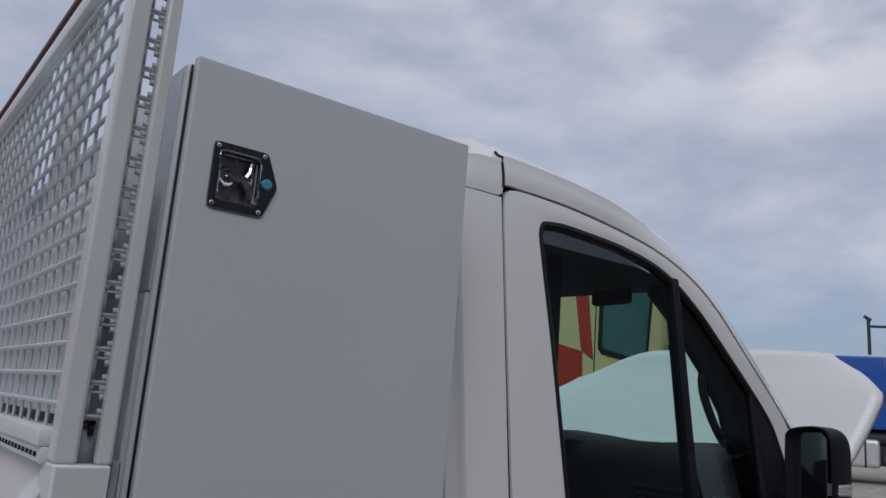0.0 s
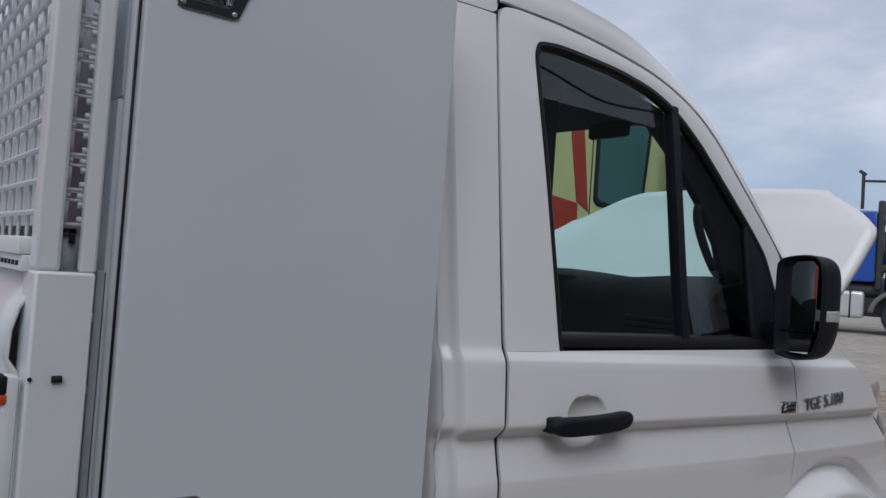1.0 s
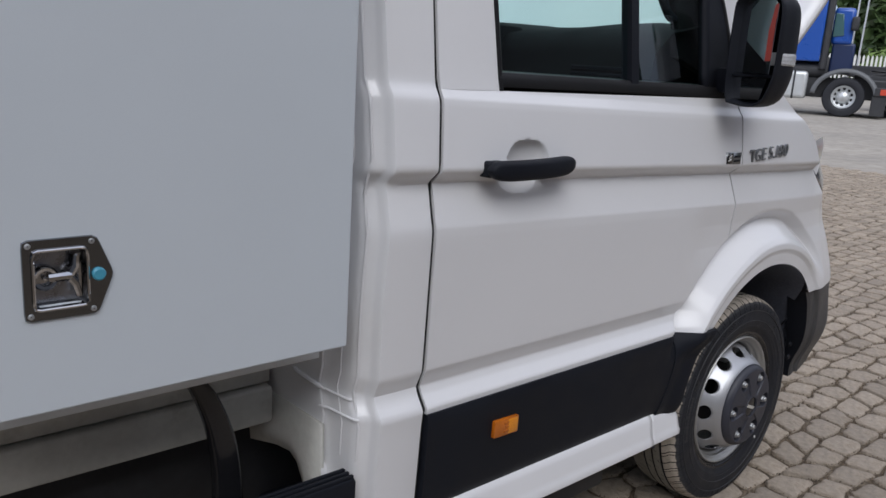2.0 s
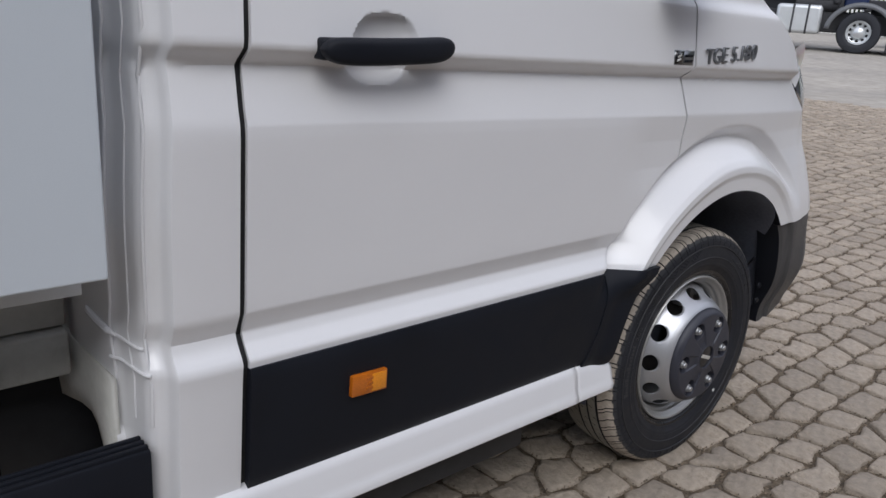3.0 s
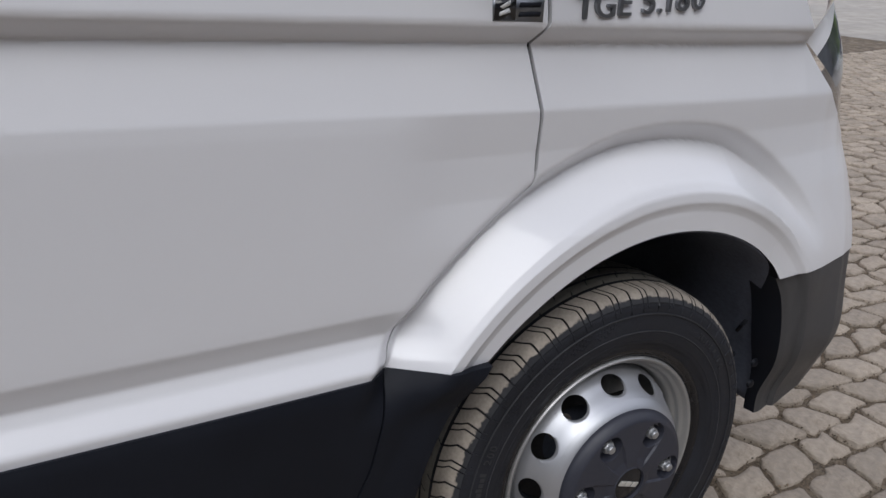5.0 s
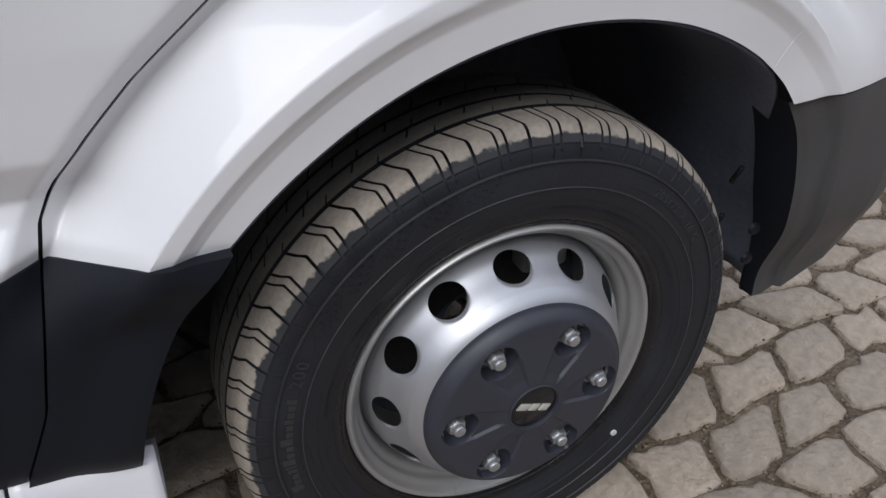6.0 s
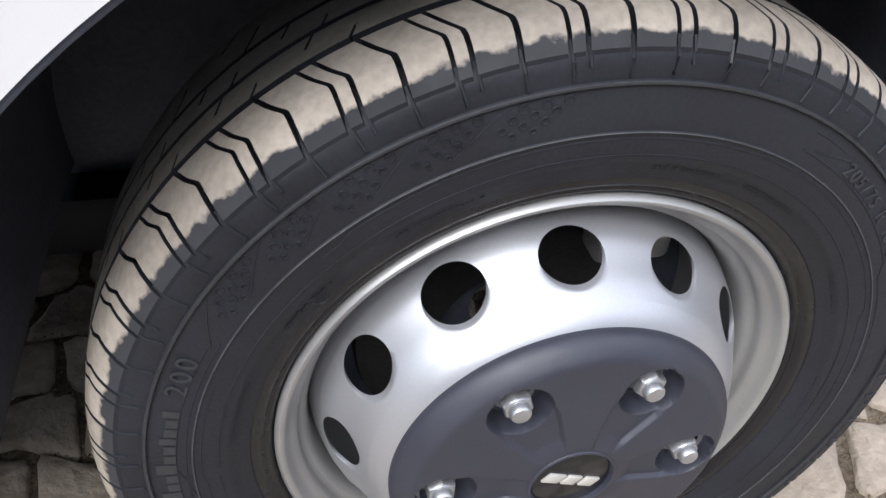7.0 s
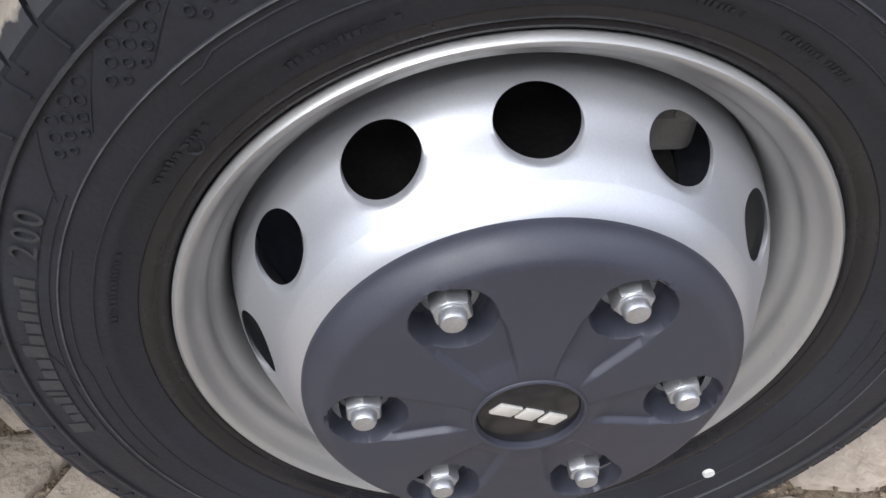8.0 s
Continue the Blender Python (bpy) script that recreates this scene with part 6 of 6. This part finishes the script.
def red_truck():
    """Stands beyond the van's far side; only the door mirror shows it."""
    t = empty("red_truck", "red truck cab parked on the far side of the yard", "truck")
    soften(part("cab", box(-3.6, 0.2, 0.0, 2.4, 0.9, 3.5), RED, t), 0.15, 3)
    soften(part("side_window", prism([(-1.4, 2.62), (-0.4, 2.62), (-0.30, 3.2), (-1.4, 3.25)], -0.012, 0.03), TRUCKGLASS, t), 0.02)
    soften(part("body_strip", prism([(-0.4, 1.60), (-0.4, 1.72), (-1.5, 2.58), (-1.5, 2.46)], -0.02, 0.02), TANK, t), 0.004)
    soften(part("chassis", box(-6.5, 0.2, 0.2, 2.2, 0.5, 0.95), CHASSIS, t), 0.03)
    for x in (-1.0, -5.2):
        truck_wheel(t, x, -0.02, 0.5)
        truck_wheel(t, x, 2.1, 0.5)
    t.matrix_world = Matrix.Translation((-2.2, 5.2, ground_z(-3.5)))
    return t


red_truck()

# white paling fence across the back of the yard
fence = empty("paling_fence", "white paling fence at the back of the yard", "fence")
fm = far_matrix(38, 0)
bm = bmesh.new()
add_box(bm, -40, 14, 0.05, 0.10, 0.35, 0.45)
add_box(bm, -40, 14, 0.05, 0.10, 1.15, 1.25)
part("fence_rail", bm, FENCEW, fence)
pale = None
for k in range(150):
    x = -18 + 0.16 * k
    if pale is None:
        pale = part("pale", prism([(-0.042, 0.05), (0.042, 0.05), (0.042, 1.76), (0.0, 1.86), (-0.042, 1.76)], 0.0, 0.04), FENCEW, fence, smooth=False)
        pale.location = (x, 0, 0)
    else:
        p2 = pale.copy()
        scene.collection.objects.link(p2)
        p2.location = (x, 0, 0)
fence.matrix_world = fm


def tree(depth, side, h, spread, seed, bushy=False):
    rnd = random.Random(seed)
    t = empty("bush" if bushy else "tree", "bright green bush by the fence" if bushy else "dark green broadleaf tree behind the fence", "bush" if bushy else "tree", "trees behind the fence")
    bm = bmesh.new()
    tips = []
    th = 0.12 * h if bushy else 0.24 * h
    add_tube(bm, [(0, 0, -0.2), (0.05 * h * rnd.uniform(-1, 1) * 0.3, 0, th * 0.6), (0.0, 0.02 * h, th), (0.03 * h, 0, h * 0.72)], [0.035 * h * 0.6, 0.028 * h * 0.6, 0.02 * h * 0.6, 0.006 * h], 8)
    for k in range(22):
        a = rnd.uniform(0, 6.28)
        z0 = th * rnd.uniform(0.5, 2.2)
        e = Vector((math.cos(a) * spread * rnd.uniform(0.35, 0.9), math.sin(a) * spread * rnd.uniform(0.35, 0.9), z0 + (h - z0) * rnd.uniform(0.05, 0.85)))
        add_tube(bm, [(0, 0, z0), (e.x * 0.5, e.y * 0.5, z0 + (e.z - z0) * 0.6), e], [0.012 * h * 0.6, 0.008 * h * 0.6, 0.003 * h], 6)
        tips.append(e)
    part("trunk", bm, BARK, t)
    verts, faces = [], []
    nl = 7000 if bushy else 15000
    for k in range(nl):
        c = rnd.choice(tips)
        p = Vector((c.x + rnd.gauss(0, spread * 0.24), c.y + rnd.gauss(0, spread * 0.24), c.z + rnd.gauss(0, h * 0.085)))
        if p.z < 0.05 * h:
            continue
        s = rnd.uniform(0.12, 0.24) if bushy else rnd.uniform(0.25, 0.55)
        d1 = Vector((rnd.uniform(-1, 1), rnd.uniform(-1, 1), rnd.uniform(-0.6, 0.6))).normalized()
        d2 = d1.cross(Vector((rnd.uniform(-1, 1), rnd.uniform(-1, 1), rnd.uniform(0.2, 1)))).normalized()
        i = len(verts)
        verts += [p - d1 * s, p + d2 * s * 0.5, p + d1 * s, p - d2 * s * 0.5]
        faces.append((i, i + 1, i + 2, i + 3))
    me = bpy.data.meshes.new("crown")
    me.from_pydata([tuple(v) for v in verts], [], faces)
    me.materials.append(BRIGHTLEAF if bushy else LEAF)
    cr = new("crown", me)
    cr.parent = t
    t.matrix_world = far_matrix(depth, side)


BRIGHTLEAF = material("bright_leaves", (0.13, 0.20, 0.045), 0.6, grain=0.2, grain_size=8, stain=0.2, stain_size=0.8, island=0.4)
for i, (d, s, h, sp) in enumerate(((49, -0.9, 5.0, 1.6), (46, -2.2, 8.0, 1.5), (47, -4.4, 10, 2.2), (51, -6.4, 13, 4.0), (50, -9.5, 12, 4.6), (46, -14, 11, 4.0), (53, -20, 13, 4.8), (56, -28, 14, 5.0), (58, -36, 13, 5.0))):
    tree(d, s, h, sp, 19 + i)
for i, (d, s, h, sp) in enumerate(((41, -2.1, 3.0, 1.5), (41.5, -5.0, 3.2, 2.2), (42, -11, 3.0, 1.8))):
    tree(d, s, h, sp, 60 + i, True)
pm = far_matrix(34, 0)
for k, x in enumerate((0.14, -0.16)):
    lp = tagged(part("yard_pole", tube([(x, 0, 0), (x - 0.05, 0, 4), (x - 0.15, 0, 9)], [0.035, 0.03, 0.025], 10), TANK), "slim grey steel pole standing in the yard", "pole")
    lp.matrix_world = pm

# ---- paving setts ----
rnd = random.Random(11)
SX, SY = 0.158, 0.112


def corner(i, j):
    """Where three setts meet: every row is half a stone off the last, with uneven joints."""
    r = random.Random(i * 7919 + j * 104729 + 17)
    wave = 0.016 * math.sin(i * 0.21 + j * 0.13) + 0.012 * math.sin(j * 0.4)
    return (i * SX / 2 + r.uniform(-0.030, 0.030) + 0.02 * math.sin(j * 1.7), j * SY + r.uniform(-0.017, 0.017) + wave + (0.004 if (i + j) % 2 else -0.004))


def sett_shape(i, j, r):
    """Outline, rounded and drawn in from the joints, then a worn, slightly domed top."""
    loop = [corner(i - 1, j), corner(i, j), corner(i + 1, j), corner(i + 1, j + 1), corner(i, j + 1), corner(i - 1, j + 1)]
    cx, cy = sum(p[0] for p in loop) / 6, sum(p[1] for p in loop) / 6
    out = []
    for k in range(6):
        p0, p1, p2 = loop[k - 1], loop[k], loop[(k + 1) % 6]
        cut = r.uniform(0.08, 0.20)
        for f, g in ((cut, 0), (0.0, cut), (0.0, 0.5)):
            q = (p1[0] + (p0[0] - p1[0]) * f + (p2[0] - p1[0]) * g, p1[1] + (p0[1] - p1[1]) * f + (p2[1] - p1[1]) * g)
            out.append((q[0] - cx, q[1] - cy))
    gap = r.uniform(0.0, 0.0045)
    vs, fs = [], []
    h = r.uniform(0.005, 0.010)
    tilt = (r.uniform(-0.035, 0.035), r.uniform(-0.045, 0.045))
    n = 18
    wear = [r.uniform(0, 0.007) + (r.uniform(0.004, 0.012) if r.random() < 0.10 else 0) for _ in range(n)]
    for inset, z in ((gap, -0.02), (gap, h * 0.2), (gap + 0.004, h * 0.66), (gap + 0.015, h)):
        for (x, y), w in zip(out, wear):
            l = math.hypot(x, y)
            f = max(0.2, 1 - (inset + w + (r.uniform(0, 0.005) if z > 0 else 0)) / l)
            vs.append((x * f, y * f, z + (x * tilt[0] + y * tilt[1] + r.uniform(-0.0018, 0.0018) if z > 0 else 0)))
    for k in range(3):
        for q in range(n):
            fs.append((k * n + q, k * n + (q + 1) % n, (k + 1) * n + (q + 1) % n, (k + 1) * n + q))
    ring = [vs[3 * n + q] for q in range(n)]
    for q in range(n):
        x, y, z = ring[q]
        vs.append((x * 0.5, y * 0.5, h * 1.06 + x * 0.5 * tilt[0] + y * 0.5 * tilt[1] + r.uniform(-0.003, 0.003)))
    vs.append((0, 0, h * 1.08 + r.uniform(-0.003, 0.002)))
    for q in range(n):
        fs.append((3 * n + q, 3 * n + (q + 1) % n, 4 * n + (q + 1) % n, 4 * n + q))
        fs.append((4 * n + q, 4 * n + (q + 1) % n, 5 * n))
    return cx, cy, vs, fs


ROT = radians(SETT_TURN)
cu, su = math.cos(ROT), math.sin(ROT)
cells = []
for j in range(-24, 46):
    for i in range(-75, 115):
        if (i + j) % 2:
            continue
        u, v = i * SX / 2, (j + 0.5) * SY
        x, y = 0.9 + u * cu - v * su, 0.1 + u * su + v * cu
        if -4.5 < x < 9.5 and -2.2 < y < 5.0:
            cells.append(((x - 0.95) ** 2 + (y - 0.1) ** 2 * 1.3, i, j))
cells.sort()
far_v, far_f = [], []
for n_, (d, i, j) in enumerate(cells):
    cx, cy, vs, fs = sett_shape(i, j, rnd)
    x, y = 0.9 + cx * cu - cy * su, 0.1 + cx * su + cy * cu
    m = Matrix.Translation((x, y, ground_z(x) - 0.004 + rnd.uniform(-0.002, 0.002))) @ Matrix.Rotation(ROT, 4, "Z")
    if n_ < 300:
        me = bpy.data.meshes.new("sett")
        me.from_pydata(vs, [], fs)
        me.materials.append(STONE)
        me.polygons.foreach_set("use_smooth", [True] * len(me.polygons))
        o = new("sett", me)
        o.parent = ground
        o.matrix_local = m
    else:
        base = len(far_v)
        far_v += [tuple(m @ Vector(p)) for p in vs]
        far_f += [tuple(base + q for q in f) for f in fs]
me = bpy.data.meshes.new("setts")
me.from_pydata(far_v, [], far_f)
me.materials.append(STONEFAR)
me.polygons.foreach_set("use_smooth", [True] * len(me.polygons))
o = new("setts", me)
o.parent = ground
tagged(o, "worn stone setts further out in the yard", kind="stuff")

# crumbled grit lying in the joints
rnd = random.Random(23)
grit_v, grit_f = [], []
for d, i, j in cells[:1100]:
    loop = [corner(i - 1, j), corner(i, j), corner(i + 1, j), corner(i + 1, j + 1)]
    for p, q in zip(loop, loop[1:]):
        for _ in range(13 if d < 2.5 else 6):
            f, r = rnd.random(), rnd.choice((0.0010, 0.0014, 0.0018, 0.0024, 0.0032))
            u, v = p[0] + (q[0] - p[0]) * f + rnd.gauss(0, 0.005), p[1] + (q[1] - p[1]) * f + rnd.gauss(0, 0.005)
            x, y = 0.9 + u * cu - v * su, 0.1 + u * su + v * cu
            z, turn_ = ground_z(x) + 0.0005, rnd.uniform(0, 3.14)
            base = len(grit_v)
            for k in range(4):
                e = r * rnd.uniform(0.7, 1.5)
                grit_v.append((x + e * math.cos(turn_ + k * 1.571), y + e * math.sin(turn_ + k * 1.571), z))
            grit_v += [(x, y, z + r * rnd.uniform(0.7, 1.3)), (x, y, z - r)]
            for k in range(4):
                grit_f += [(base + k, base + (k + 1) % 4, base + 4), (base + (k + 1) % 4, base + k, base + 5)]
me = bpy.data.meshes.new("grit")
me.from_pydata(grit_v, [], grit_f)
me.materials.append(GRIT)
o = new("grit", me)
o.parent = ground
tagged(o, "loose brown grit in the joints of the paving", kind="stuff")
